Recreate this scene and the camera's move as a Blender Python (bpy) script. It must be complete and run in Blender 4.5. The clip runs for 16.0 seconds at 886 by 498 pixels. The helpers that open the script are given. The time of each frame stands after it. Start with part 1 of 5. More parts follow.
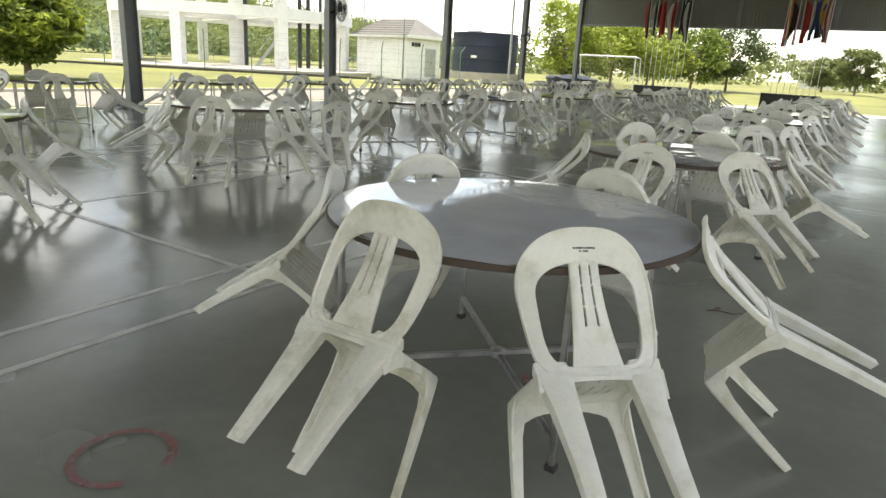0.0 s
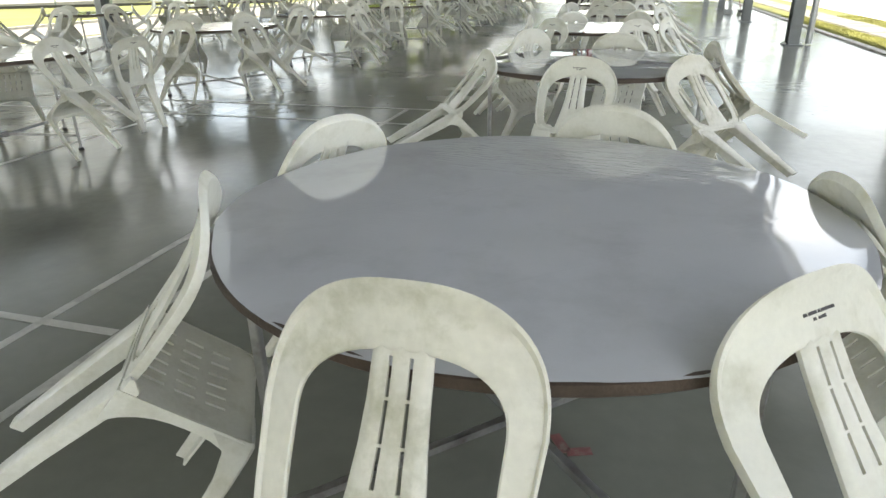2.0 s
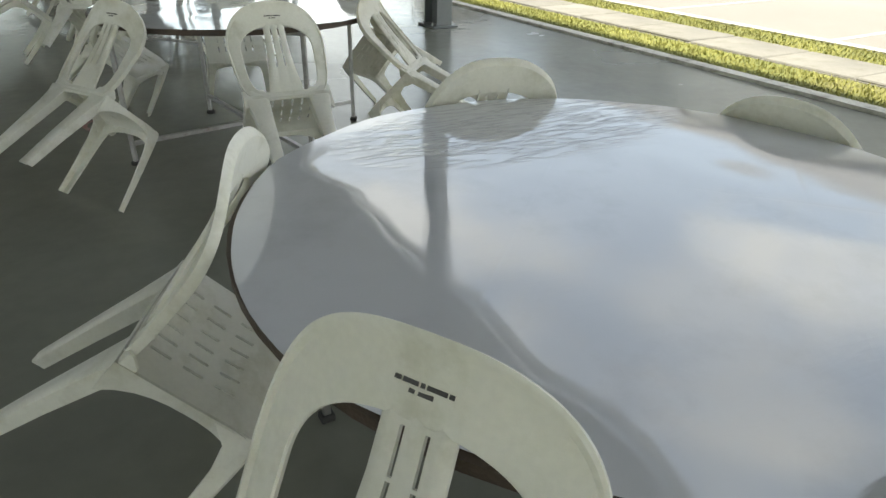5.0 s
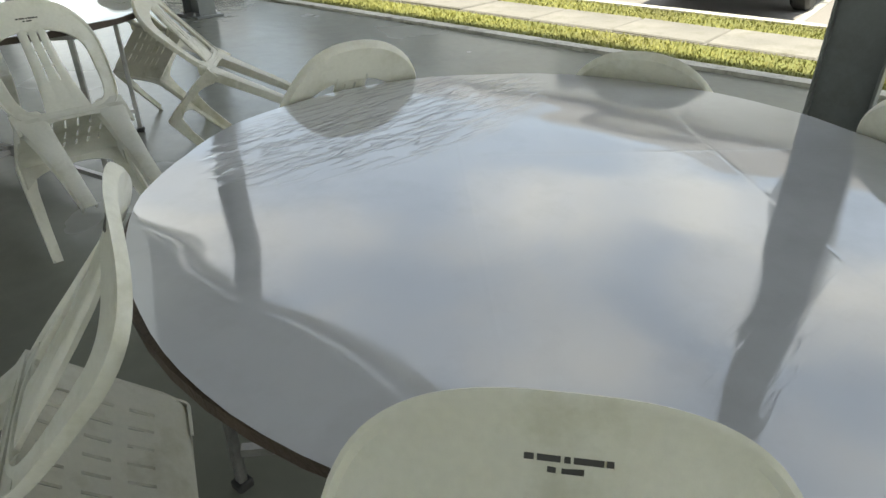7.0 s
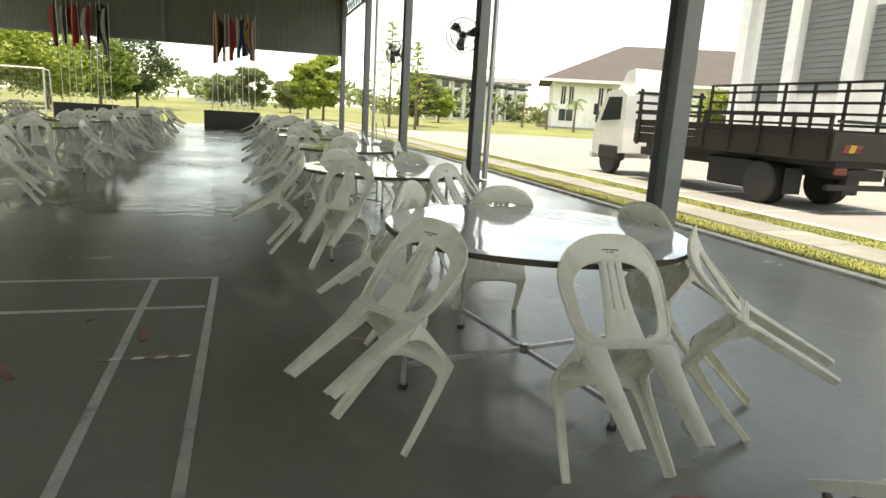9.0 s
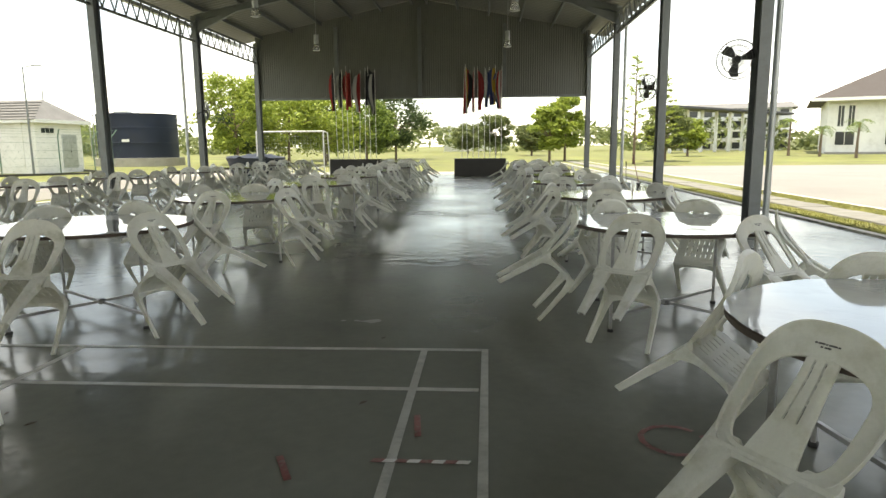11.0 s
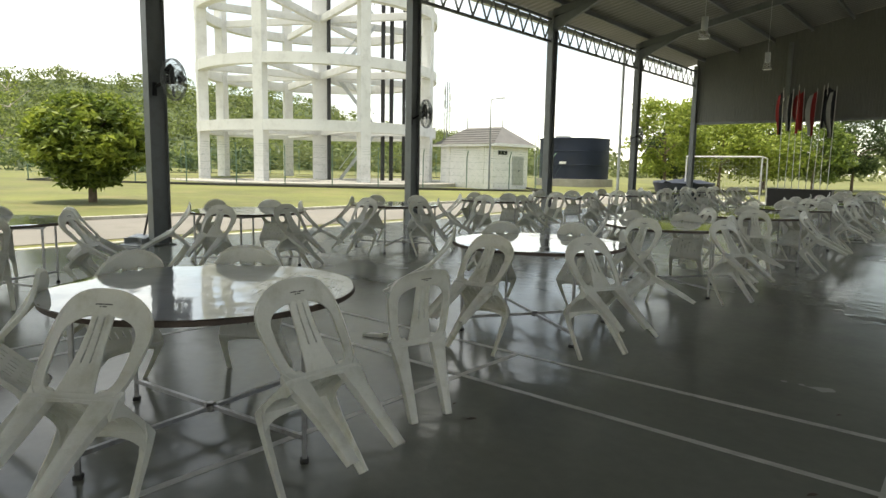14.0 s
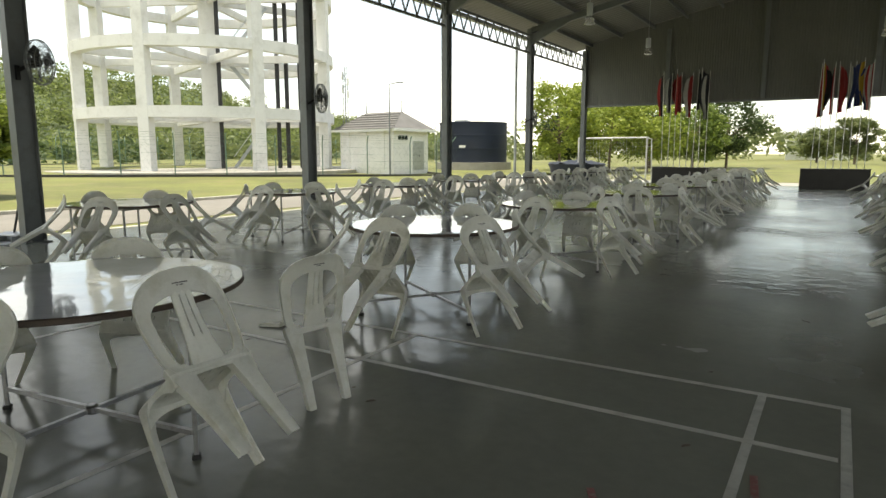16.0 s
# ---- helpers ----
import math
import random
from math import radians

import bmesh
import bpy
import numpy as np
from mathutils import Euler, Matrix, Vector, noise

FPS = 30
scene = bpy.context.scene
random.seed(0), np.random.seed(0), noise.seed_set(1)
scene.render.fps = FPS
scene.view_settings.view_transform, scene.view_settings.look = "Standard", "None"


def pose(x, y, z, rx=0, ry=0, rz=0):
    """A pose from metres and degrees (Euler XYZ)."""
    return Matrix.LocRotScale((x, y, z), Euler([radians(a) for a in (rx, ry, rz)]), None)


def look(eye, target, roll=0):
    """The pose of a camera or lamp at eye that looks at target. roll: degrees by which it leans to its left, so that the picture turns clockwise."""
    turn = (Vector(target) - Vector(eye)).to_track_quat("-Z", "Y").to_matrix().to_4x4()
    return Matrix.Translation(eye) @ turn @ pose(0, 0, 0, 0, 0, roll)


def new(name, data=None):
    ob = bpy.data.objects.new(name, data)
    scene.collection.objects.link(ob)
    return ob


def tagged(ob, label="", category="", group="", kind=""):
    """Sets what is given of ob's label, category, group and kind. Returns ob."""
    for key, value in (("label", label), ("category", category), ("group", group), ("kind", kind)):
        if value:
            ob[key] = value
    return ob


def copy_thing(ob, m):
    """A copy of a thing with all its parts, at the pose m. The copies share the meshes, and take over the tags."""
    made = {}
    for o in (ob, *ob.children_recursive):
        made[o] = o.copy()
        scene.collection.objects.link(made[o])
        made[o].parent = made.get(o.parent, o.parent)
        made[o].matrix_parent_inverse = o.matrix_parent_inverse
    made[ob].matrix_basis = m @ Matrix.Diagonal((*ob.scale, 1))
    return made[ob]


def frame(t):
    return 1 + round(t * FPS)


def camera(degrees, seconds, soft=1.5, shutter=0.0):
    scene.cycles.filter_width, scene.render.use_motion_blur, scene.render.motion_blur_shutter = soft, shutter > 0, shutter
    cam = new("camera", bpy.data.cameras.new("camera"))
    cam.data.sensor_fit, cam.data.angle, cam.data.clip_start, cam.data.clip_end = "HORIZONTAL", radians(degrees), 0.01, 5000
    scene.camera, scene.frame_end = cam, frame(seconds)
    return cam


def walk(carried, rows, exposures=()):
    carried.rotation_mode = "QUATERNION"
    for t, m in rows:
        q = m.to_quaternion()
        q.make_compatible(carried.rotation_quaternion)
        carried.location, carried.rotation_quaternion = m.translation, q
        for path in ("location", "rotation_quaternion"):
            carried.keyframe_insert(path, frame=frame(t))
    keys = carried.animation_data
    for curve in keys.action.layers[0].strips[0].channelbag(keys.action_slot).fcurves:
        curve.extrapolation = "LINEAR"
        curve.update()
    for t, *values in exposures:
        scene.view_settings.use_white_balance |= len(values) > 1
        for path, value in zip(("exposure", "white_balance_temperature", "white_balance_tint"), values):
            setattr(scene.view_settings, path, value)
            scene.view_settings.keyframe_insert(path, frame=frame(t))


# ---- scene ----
cam = camera(69.5, 16.0)
PATH = [
    (0, (2.833, -7.285, 1.348), (1.8, -5.667, 0.788), 3.2),
    (0.5, (2.589, -7.061, 1.367), (1.654, -5.374, 0.837), 2.2),
    (1, (2.353, -6.817, 1.344), (1.512, -5.098, 0.764), 1.3),
    (1.5, (2.141, -6.572, 1.321), (1.287, -4.9, 0.632), 0.9),
    (2, (1.887, -6.447, 1.303), (1.362, -4.685, 0.515), -1.0),
    (2.5, (1.679, -6.342, 1.335), (1.286, -4.55, 0.541), -0.1),
    (3, (1.476, -6.165, 1.311), (1.231, -4.337, 0.538), -1.4),
    (3.5, (1.335, -6.105, 1.312), (1.398, -4.304, 0.445), 1.2),
    (4, (1.126, -6.041, 1.302), (1.578, -4.311, 0.406), 1.3),
    (6.3, (0.561, -5.481, 1.273), (1.714, -4.167, 0.301), 1.3),
    (6.5, (0.586, -5.474, 1.268), (1.794, -4.202, 0.308), 0.8),
    (7, (0.655, -5.473, 1.253), (2.004, -4.384, 0.256), -0.0),
    (7.5, (0.664, -5.473, 1.255), (2.009, -4.413, 0.221), -0.4),
    (8, (0.506, -5.279, 1.29), (1.646, -3.887, 0.416), 1.5),
    (8.3, (0.373, -5.16, 1.277), (1.281, -3.496, 0.639), -0.5),
    (8.5, (0.291, -5.109, 1.343), (1.048, -3.346, 0.779), -0.6),
    (8.7, (0.261, -5.033, 1.308), (0.936, -3.212, 0.828), 1.1),
    (10.8, (0.044, -4.237, 1.374), (0.077, -2.266, 1.034), 0.2),
    (11, (0.027, -4.171, 1.369), (-0.111, -2.201, 1.051), -0.5),
    (11.5, (0.024, -3.991, 1.376), (-0.523, -2.091, 1.074), 0.5),
    (12, (-0.031, -3.942, 1.371), (-0.697, -2.079, 1.078), 1.7),
    (12.5, (-0.114, -3.926, 1.377), (-0.973, -2.145, 1.078), 1.4),
    (13, (-0.158, -3.942, 1.381), (-1.169, -2.242, 1.088), 1.5),
    (13.5, (-0.188, -3.973, 1.381), (-1.348, -2.365, 1.119), 1.5),
    (14, (-0.179, -4.021, 1.402), (-1.462, -2.508, 1.149), 1.1),
    (14.5, (-0.198, -4.023, 1.396), (-1.56, -2.584, 1.121), 1.0),
    (15, (-0.179, -4.035, 1.405), (-1.547, -2.602, 1.131), 0.5),
    (15.5, (-0.147, -4.016, 1.392), (-1.42, -2.5, 1.111), 0.5),
    (16, (-0.113, -3.993, 1.385), (-1.153, -2.31, 1.09), 0.0),
]
EXPOSURE = [(0, 1.7, 7560), (0.5, 1.72, 7500), (1.5, 2.02, 7380), (2.5, 2.15, 7320), (3.5, 2.02, 7300), (4, 1.86, 7330), (7, 1.58, 7400), (7.5, 1.64, 7400), (8, 1.61, 7750), (8.5, 1.62, 7900), (11, 1.52, 7650), (11.5, 1.64, 7580), (12.5, 1.62, 7500), (13.5, 1.26, 7480), (14.5, 0.99, 7450), (16, 1.12, 7580)]
walk(cam, [(t, look(eye, target, roll)) for t, eye, target, roll in PATH], [(t, stops, kelvin, 8 if t < 3 else 5 if t < 9 else 6) for t, stops, kelvin in EXPOSURE])


# ---- world, sun, exposure ----
world = bpy.data.worlds.new("world")
scene.world = world
world.use_nodes = True
wn, wl = world.node_tree.nodes, world.node_tree.links
sky = wn.new("ShaderNodeTexSky")
sky.sky_type, sky.sun_disc = "NISHITA", False
sky.sun_elevation, sky.sun_rotation = radians(82), radians(-150)
sky.air_density, sky.dust_density, sky.ozone_density = 1.0, 0.3, 1.0
haze = wn.new("ShaderNodeHueSaturation")
haze.inputs["Saturation"].default_value, haze.inputs["Value"].default_value = 0.65, 0.95
wl.new(sky.outputs["Color"], haze.inputs["Color"])
# broken thin cloud over the whole sky
w_tc = wn.new("ShaderNodeTexCoord")
w_map = wn.new("ShaderNodeMapping")
w_map.inputs["Scale"].default_value = (1.0, 1.0, 2.2)
wl.new(w_tc.outputs["Generated"], w_map.inputs["Vector"])
w_n = wn.new("ShaderNodeTexNoise")
w_n.inputs["Scale"].default_value, w_n.inputs["Detail"].default_value, w_n.inputs["Roughness"].default_value = 2.6, 6, 0.55
wl.new(w_map.outputs[0], w_n.inputs["Vector"])
w_r = wn.new("ShaderNodeValToRGB")
w_r.color_ramp.elements[0].position, w_r.color_ramp.elements[1].position = 0.42, 0.66
wl.new(w_n.outputs["Fac"], w_r.inputs["Fac"])
w_white = wn.new("ShaderNodeHueSaturation")
w_white.inputs["Saturation"].default_value, w_white.inputs["Value"].default_value = 0.12, 1.35
wl.new(sky.outputs["Color"], w_white.inputs["Color"])
w_mix = wn.new("ShaderNodeMixRGB")
wl.new(w_r.outputs["Color"], w_mix.inputs["Fac"])
wl.new(haze.outputs["Color"], w_mix.inputs["Color1"])
wl.new(w_white.outputs["Color"], w_mix.inputs["Color2"])
wl.new(w_mix.outputs["Color"], wn["Background"].inputs["Color"])
wn["Background"].inputs["Strength"].default_value = 0.14
sun = new("sun", bpy.data.lights.new("sun", "SUN"))
sun.data.energy, sun.data.angle, sun.data.color = 3.2, radians(1.2), (1.0, 0.96, 0.9)
sun.matrix_world = look((-2, -3.5, 30), (0, 0, 0))


# ---- materials ----
def surface(name, base, rough=0.5, metal=0.0, var=0.25, scale=3.0, fine=60.0, bump=0.1, rvar=0.1, stain=None, amount=0.0, coat=0.0, spread=0.0):
    """A node material: base colour varied at two scales, with stains, uneven gloss and fine relief."""
    m = bpy.data.materials.new(name)
    m.use_nodes = True
    n, l = m.node_tree.nodes, m.node_tree.links
    b = n["Principled BSDF"]
    tc = n.new("ShaderNodeTexCoord")
    info = n.new("ShaderNodeObjectInfo")
    shift = n.new("ShaderNodeVectorMath")
    shift.operation = "ADD"
    l.new(tc.outputs["Object"], shift.inputs[0])
    l.new(info.outputs["Random"], shift.inputs[1])
    big = n.new("ShaderNodeTexNoise")
    big.inputs["Scale"].default_value, big.inputs["Detail"].default_value = scale, 5
    small = n.new("ShaderNodeTexNoise")
    small.inputs["Scale"].default_value, small.inputs["Detail"].default_value = fine, 3
    for t in (big, small):
        l.new(shift.outputs[0], t.inputs["Vector"])
    mix = n.new("ShaderNodeMath")
    mix.operation = "MULTIPLY_ADD"
    l.new(small.outputs["Fac"], mix.inputs[0])
    mix.inputs[1].default_value = 0.4
    l.new(big.outputs["Fac"], mix.inputs[2])
    ramp = n.new("ShaderNodeValToRGB")
    ramp.color_ramp.elements[0].position, ramp.color_ramp.elements[1].position = 0.45, 0.95
    ramp.color_ramp.elements[0].color = (*[c * (1 - var) for c in base], 1)
    ramp.color_ramp.elements[1].color = (*[min(1, c * (1 + var)) for c in base], 1)
    l.new(mix.outputs[0], ramp.inputs["Fac"])
    col = ramp.outputs["Color"]
    if stain:
        st = n.new("ShaderNodeTexNoise")
        st.inputs["Scale"].default_value, st.inputs["Detail"].default_value, st.inputs["Roughness"].default_value = scale * 2.3, 8, 0.65
        l.new(shift.outputs[0], st.inputs["Vector"])
        sr = n.new("ShaderNodeValToRGB")
        sr.color_ramp.elements[0].position, sr.color_ramp.elements[1].position = 0.5, 0.72
        sr.color_ramp.elements[1].color = (amount,) * 3 + (1,)
        l.new(st.outputs["Fac"], sr.inputs["Fac"])
        mx = n.new("ShaderNodeMixRGB")
        l.new(sr.outputs["Color"], mx.inputs["Fac"])
        l.new(col, mx.inputs["Color1"])
        mx.inputs["Color2"].default_value = (*stain, 1)
        col = mx.outputs["Color"]
    if spread:
        hs = n.new("ShaderNodeHueSaturation")
        mr = n.new("ShaderNodeMapRange")
        l.new(info.outputs["Random"], mr.inputs["Value"])
        mr.inputs["To Min"].default_value, mr.inputs["To Max"].default_value = 1 - spread, 1 + spread
        l.new(mr.outputs["Result"], hs.inputs["Value"])
        l.new(col, hs.inputs["Color"])
        col = hs.outputs["Color"]
    l.new(col, b.inputs["Base Color"])
    rr = n.new("ShaderNodeMapRange")
    l.new(big.outputs["Fac"], rr.inputs["Value"])
    rr.inputs["From Min"].default_value, rr.inputs["From Max"].default_value = 0.3, 0.7
    rr.inputs["To Min"].default_value, rr.inputs["To Max"].default_value = max(0.02, rough - rvar), min(1, rough + rvar)
    l.new(rr.outputs["Result"], b.inputs["Roughness"])
    b.inputs["Metallic"].default_value = metal
    b.inputs["Coat Weight"].default_value = coat
    if bump:
        bp = n.new("ShaderNodeBump")
        bp.inputs["Strength"].default_value, bp.inputs["Distance"].default_value = bump, 0.01
        l.new(small.outputs["Fac"], bp.inputs["Height"])
        l.new(bp.outputs["Normal"], b.inputs["Normal"])
    return m


PLASTIC = surface("chair_plastic", (0.67, 0.67, 0.61), 0.40, var=0.09, scale=4, fine=90, bump=0.05, stain=(0.34, 0.33, 0.22), amount=0.45, spread=0.09)
GRIMY = surface("grimy_chair_plastic", (0.66, 0.65, 0.58), 0.46, var=0.14, scale=3, fine=60, bump=0.08, stain=(0.30, 0.30, 0.19), amount=0.8, spread=0.05)
for plastic in (PLASTIC, GRIMY):
    gloss = plastic.node_tree.nodes["Principled BSDF"]
    gloss.inputs["Subsurface Weight"].default_value, gloss.inputs["Subsurface Scale"].default_value = 0.35, 0.02
    gloss.inputs["Subsurface Radius"].default_value = (1.0, 0.95, 0.8)
INK = surface("label_ink", (0.06, 0.06, 0.06), 0.6, var=0.2, bump=0)
PLYWOOD = surface("plywood_edge", (0.06, 0.042, 0.031), 0.6, var=0.4, scale=9, fine=140, bump=0.2)
STEEL = surface("leg_steel", (0.42, 0.42, 0.42), 0.38, 0.85, var=0.25, scale=6, bump=0.05, stain=(0.14, 0.09, 0.06), amount=0.5)
RUBBER = surface("rubber", (0.03, 0.03, 0.03), 0.7, var=0.3)
FLOORPAINT = surface("floor_paint", (0.202, 0.21, 0.18), 0.19, var=0.14, scale=0.5, fine=14, bump=0.03, rvar=0.09, stain=(0.15, 0.16, 0.14), amount=0.5)
FLOORPAINT.node_tree.nodes["Principled BSDF"].inputs["Specular IOR Level"].default_value = 0.33
LINEPAINT = surface("line_paint", (0.5, 0.5, 0.46), 0.35, var=0.2, scale=3, fine=40, bump=0.02, stain=(0.22, 0.22, 0.2), amount=0.7)
REDPAINT = surface("red_paint", (0.23, 0.09, 0.085), 0.4, var=0.3, scale=14, stain=(0.24, 0.235, 0.21), amount=1.0)
COLPAINT = surface("column_paint", (0.17, 0.185, 0.19), 0.42, var=0.12, scale=2, bump=0.04, stain=(0.10, 0.09, 0.08), amount=0.4)
CLADDING = surface("metal_cladding", (0.16, 0.163, 0.148), 0.55, 0.1, var=0.1, scale=1.2, bump=0.03)
ROOFSHEET = surface("roof_sheet", (0.215, 0.213, 0.196), 0.45, 0.15, var=0.1, scale=1.0, bump=0.03)
GALV = surface("galvanised", (0.5, 0.52, 0.53), 0.4, 0.5, var=0.15, scale=4, bump=0.03)
GRASS = surface("grass", (0.135, 0.147, 0.042), 0.9, var=0.4, scale=0.25, fine=6, bump=0.5, stain=(0.20, 0.165, 0.075), amount=0.75)
BLADES = surface("grass_blades", (0.27, 0.27, 0.085), 0.8, var=0.5, scale=1.3, fine=30, bump=0)
CONCRETE = surface("concrete", (0.33, 0.32, 0.29), 0.85, var=0.15, scale=1.2, fine=40, bump=0.25, stain=(0.25, 0.23, 0.2), amount=0.5)
ROADGREY = surface("road_concrete", (0.21, 0.20, 0.18), 0.9, var=0.15, scale=0.6, fine=50, bump=0.25, stain=(0.14, 0.13, 0.115), amount=0.5)
PAVING = surface("paving_slab", (0.21, 0.205, 0.185), 0.9, var=0.2, scale=2, fine=40, bump=0.3, stain=(0.12, 0.115, 0.08), amount=0.6, spread=0.12)
KERB = surface("kerb_concrete", (0.55, 0.54, 0.48), 0.85, var=0.2, scale=3, fine=50, bump=0.3, stain=(0.12, 0.10, 0.08), amount=0.8)
TARMAC = surface("pale_tarmac", (0.225, 0.215, 0.20), 0.9, var=0.15, scale=0.4, fine=90, bump=0.3)
WHITEWALL = surface("white_render", (0.80, 0.80, 0.78), 0.8, var=0.06, scale=0.6, fine=20, bump=0.1, stain=(0.45, 0.44, 0.4), amount=0.35)
TOWERWHITE = surface("tower_paint", (0.70, 0.70, 0.68), 0.75, var=0.06, scale=0.5, fine=10, bump=0.1, stain=(0.4, 0.39, 0.36), amount=0.45)
ROOFTILE = surface("roof_tile", (0.16, 0.158, 0.155), 0.8, var=0.2, scale=1.5, fine=12, bump=0.3)
TANKBLUE = surface("tank_navy", (0.010, 0.017, 0.036), 0.6, var=0.25, scale=0.8, fine=10, bump=0.05)
BLACKPIPE = surface("black_pipe", (0.02, 0.02, 0.022), 0.5, var=0.2)
DARKPANEL = surface("dark_board", (0.035, 0.033, 0.03), 0.55, var=0.3, scale=3, bump=0.05)
WHITEPAINT = surface("white_paint", (0.75, 0.75, 0.73), 0.45, var=0.06, scale=2, bump=0.02)
GLASSDARK = surface("window_glass", (0.03, 0.035, 0.04), 0.08, var=0.1, bump=0)
GREENPOST = surface("fence_green", (0.10, 0.17, 0.13), 0.6, var=0.2)
BARK = surface("bark", (0.16, 0.12, 0.085), 0.9, var=0.4, scale=5, fine=40, bump=0.6)
TRUCKBED = surface("truck_timber", (0.016, 0.013, 0.011), 0.7, var=0.4, scale=3, fine=50, bump=0.2)
TRUCKSTEEL = surface("truck_steel", (0.018, 0.017, 0.017), 0.5, 0.3, var=0.3, scale=5)


def leafage(name, a, b):
    m = bpy.data.materials.new(name)
    m.use_nodes = True
    n, l = m.node_tree.nodes, m.node_tree.links
    g = n.new("ShaderNodeNewGeometry")
    r = n.new("ShaderNodeValToRGB")
    r.color_ramp.elements[0].color, r.color_ramp.elements[1].color = (*a, 1), (*b, 1)
    l.new(g.outputs["Random Per Island"], r.inputs["Fac"])
    p = n["Principled BSDF"]
    l.new(r.outputs["Color"], p.inputs["Base Color"])
    p.inputs["Roughness"].default_value = 0.55
    t = n.new("ShaderNodeBsdfTranslucent")
    l.new(r.outputs["Color"], t.inputs["Color"])
    s = n.new("ShaderNodeMixShader")
    s.inputs["Fac"].default_value = 0.45
    l.new(p.outputs[0], s.inputs[1])
    l.new(t.outputs[0], s.inputs[2])
    l.new(s.outputs[0], n["Material Output"].inputs["Surface"])
    return m


LEAF = leafage("leaf_green", (0.06, 0.10, 0.022), (0.22, 0.29, 0.05))
LEAFLIGHT = leafage("leaf_light_green", (0.14, 0.20, 0.035), (0.40, 0.46, 0.085))
LEAFDARK = leafage("leaf_dark_green", (0.03, 0.055, 0.02), (0.10, 0.14, 0.045))
# distance haze is put into this leaf colour by lightening it
LEAFFAR = leafage("leaf_distant_hazed", (0.09, 0.12, 0.05), (0.22, 0.25, 0.09))
LEAFHILL = leafage("leaf_hill", (0.075, 0.105, 0.035), (0.25, 0.30, 0.09))

# the floor paint is rolled on unevenly
bn, bl = FLOORPAINT.node_tree.nodes, FLOORPAINT.node_tree.links
b_tc = bn.new("ShaderNodeTexCoord")
b_n = bn.new("ShaderNodeTexNoise")
b_n.inputs["Scale"].default_value, b_n.inputs["Detail"].default_value = 5.0, 3
bl.new(b_tc.outputs["Object"], b_n.inputs["Vector"])
b_b = bn.new("ShaderNodeBump")
b_b.inputs["Strength"].default_value, b_b.inputs["Distance"].default_value = 0.22, 0.02
bl.new(b_n.outputs["Fac"], b_b.inputs["Height"])
bl.new(b_b.outputs["Normal"], bn["Principled BSDF"].inputs["Normal"])

# the film on the tables: thin white plastic, glossy, with fine creases
FILM = surface("table_film", (0.60, 0.615, 0.645), 0.034, var=0.05, scale=1.6, fine=9, bump=0.0, rvar=0.022, stain=(0.40, 0.40, 0.41), amount=0.4)
FILM.node_tree.nodes["Principled BSDF"].inputs["Specular IOR Level"].default_value = 1.0
FILM.node_tree.nodes["Principled BSDF"].inputs["Coat Weight"].default_value = 0.5
TABLE_TOP = 0.769
fn, fl = FILM.node_tree.nodes, FILM.node_tree.links
f_tc = fn.new("ShaderNodeTexCoord")
f_info = fn.new("ShaderNodeObjectInfo")
f_map = fn.new("ShaderNodeMapping")
f_rot = fn.new("ShaderNodeCombineXYZ")
f_mul = fn.new("ShaderNodeMath")
f_mul.operation, f_mul.inputs[1].default_value = "MULTIPLY", 6.28
fl.new(f_info.outputs["Random"], f_mul.inputs[0])
fl.new(f_mul.outputs[0], f_rot.inputs["Z"])
f_map.vector_type = "TEXTURE"
f_map.inputs["Rotation"].default_value = (0, 0, radians(-7))
fl.new(f_tc.outputs["Object"], f_map.inputs["Vector"])
f_map.inputs["Scale"].default_value = (0.16, 0.026, 1)
f_n1 = fn.new("ShaderNodeTexNoise")
f_n1.inputs["Scale"].default_value, f_n1.inputs["Detail"].default_value, f_n1.inputs["Distortion"].default_value = 1.6, 2, 0.6
fl.new(f_map.outputs[0], f_n1.inputs["Vector"])
f_n2 = fn.new("ShaderNodeTexNoise")
f_n2.inputs["Scale"].default_value, f_n2.inputs["Detail"].default_value = 2.2, 1
fl.new(f_tc.outputs["Object"], f_n2.inputs["Vector"])
f_r = fn.new("ShaderNodeMapRange")
f_r.inputs["From Min"].default_value, f_r.inputs["From Max"].default_value = 0.52, 0.66
fl.new(f_n2.outputs["Fac"], f_r.inputs["Value"])
# most ripples gather in one patch towards the rim
f_dist = fn.new("ShaderNodeVectorMath")
f_dist.operation = "DISTANCE"
f_dist.inputs[1].default_value = (0.055, 0.49, TABLE_TOP)
f_wide = fn.new("ShaderNodeVectorMath")
f_wide.operation, f_wide.inputs[1].default_value = "MULTIPLY", (0.5, 1.0, 1.0)
fl.new(f_tc.outputs["Object"], f_wide.inputs[0])
fl.new(f_wide.outputs[0], f_dist.inputs[0])
f_patch = fn.new("ShaderNodeMapRange")
f_patch.inputs["From Min"].default_value, f_patch.inputs["From Max"].default_value = 0.08, 0.27
f_patch.inputs["To Min"].default_value, f_patch.inputs["To Max"].default_value = 0.5, 0.0
fl.new(f_dist.outputs["Value"], f_patch.inputs["Value"])
f_some = fn.new("ShaderNodeMath")
f_some.operation, f_some.inputs[1].default_value = "MULTIPLY", 0.012
fl.new(f_r.outputs["Result"], f_some.inputs[0])
f_mask = fn.new("ShaderNodeMath")
f_mask.operation = "MAXIMUM"
fl.new(f_patch.outputs["Result"], f_mask.inputs[0])
fl.new(f_some.outputs[0], f_mask.inputs[1])
f_h = fn.new("ShaderNodeMath")
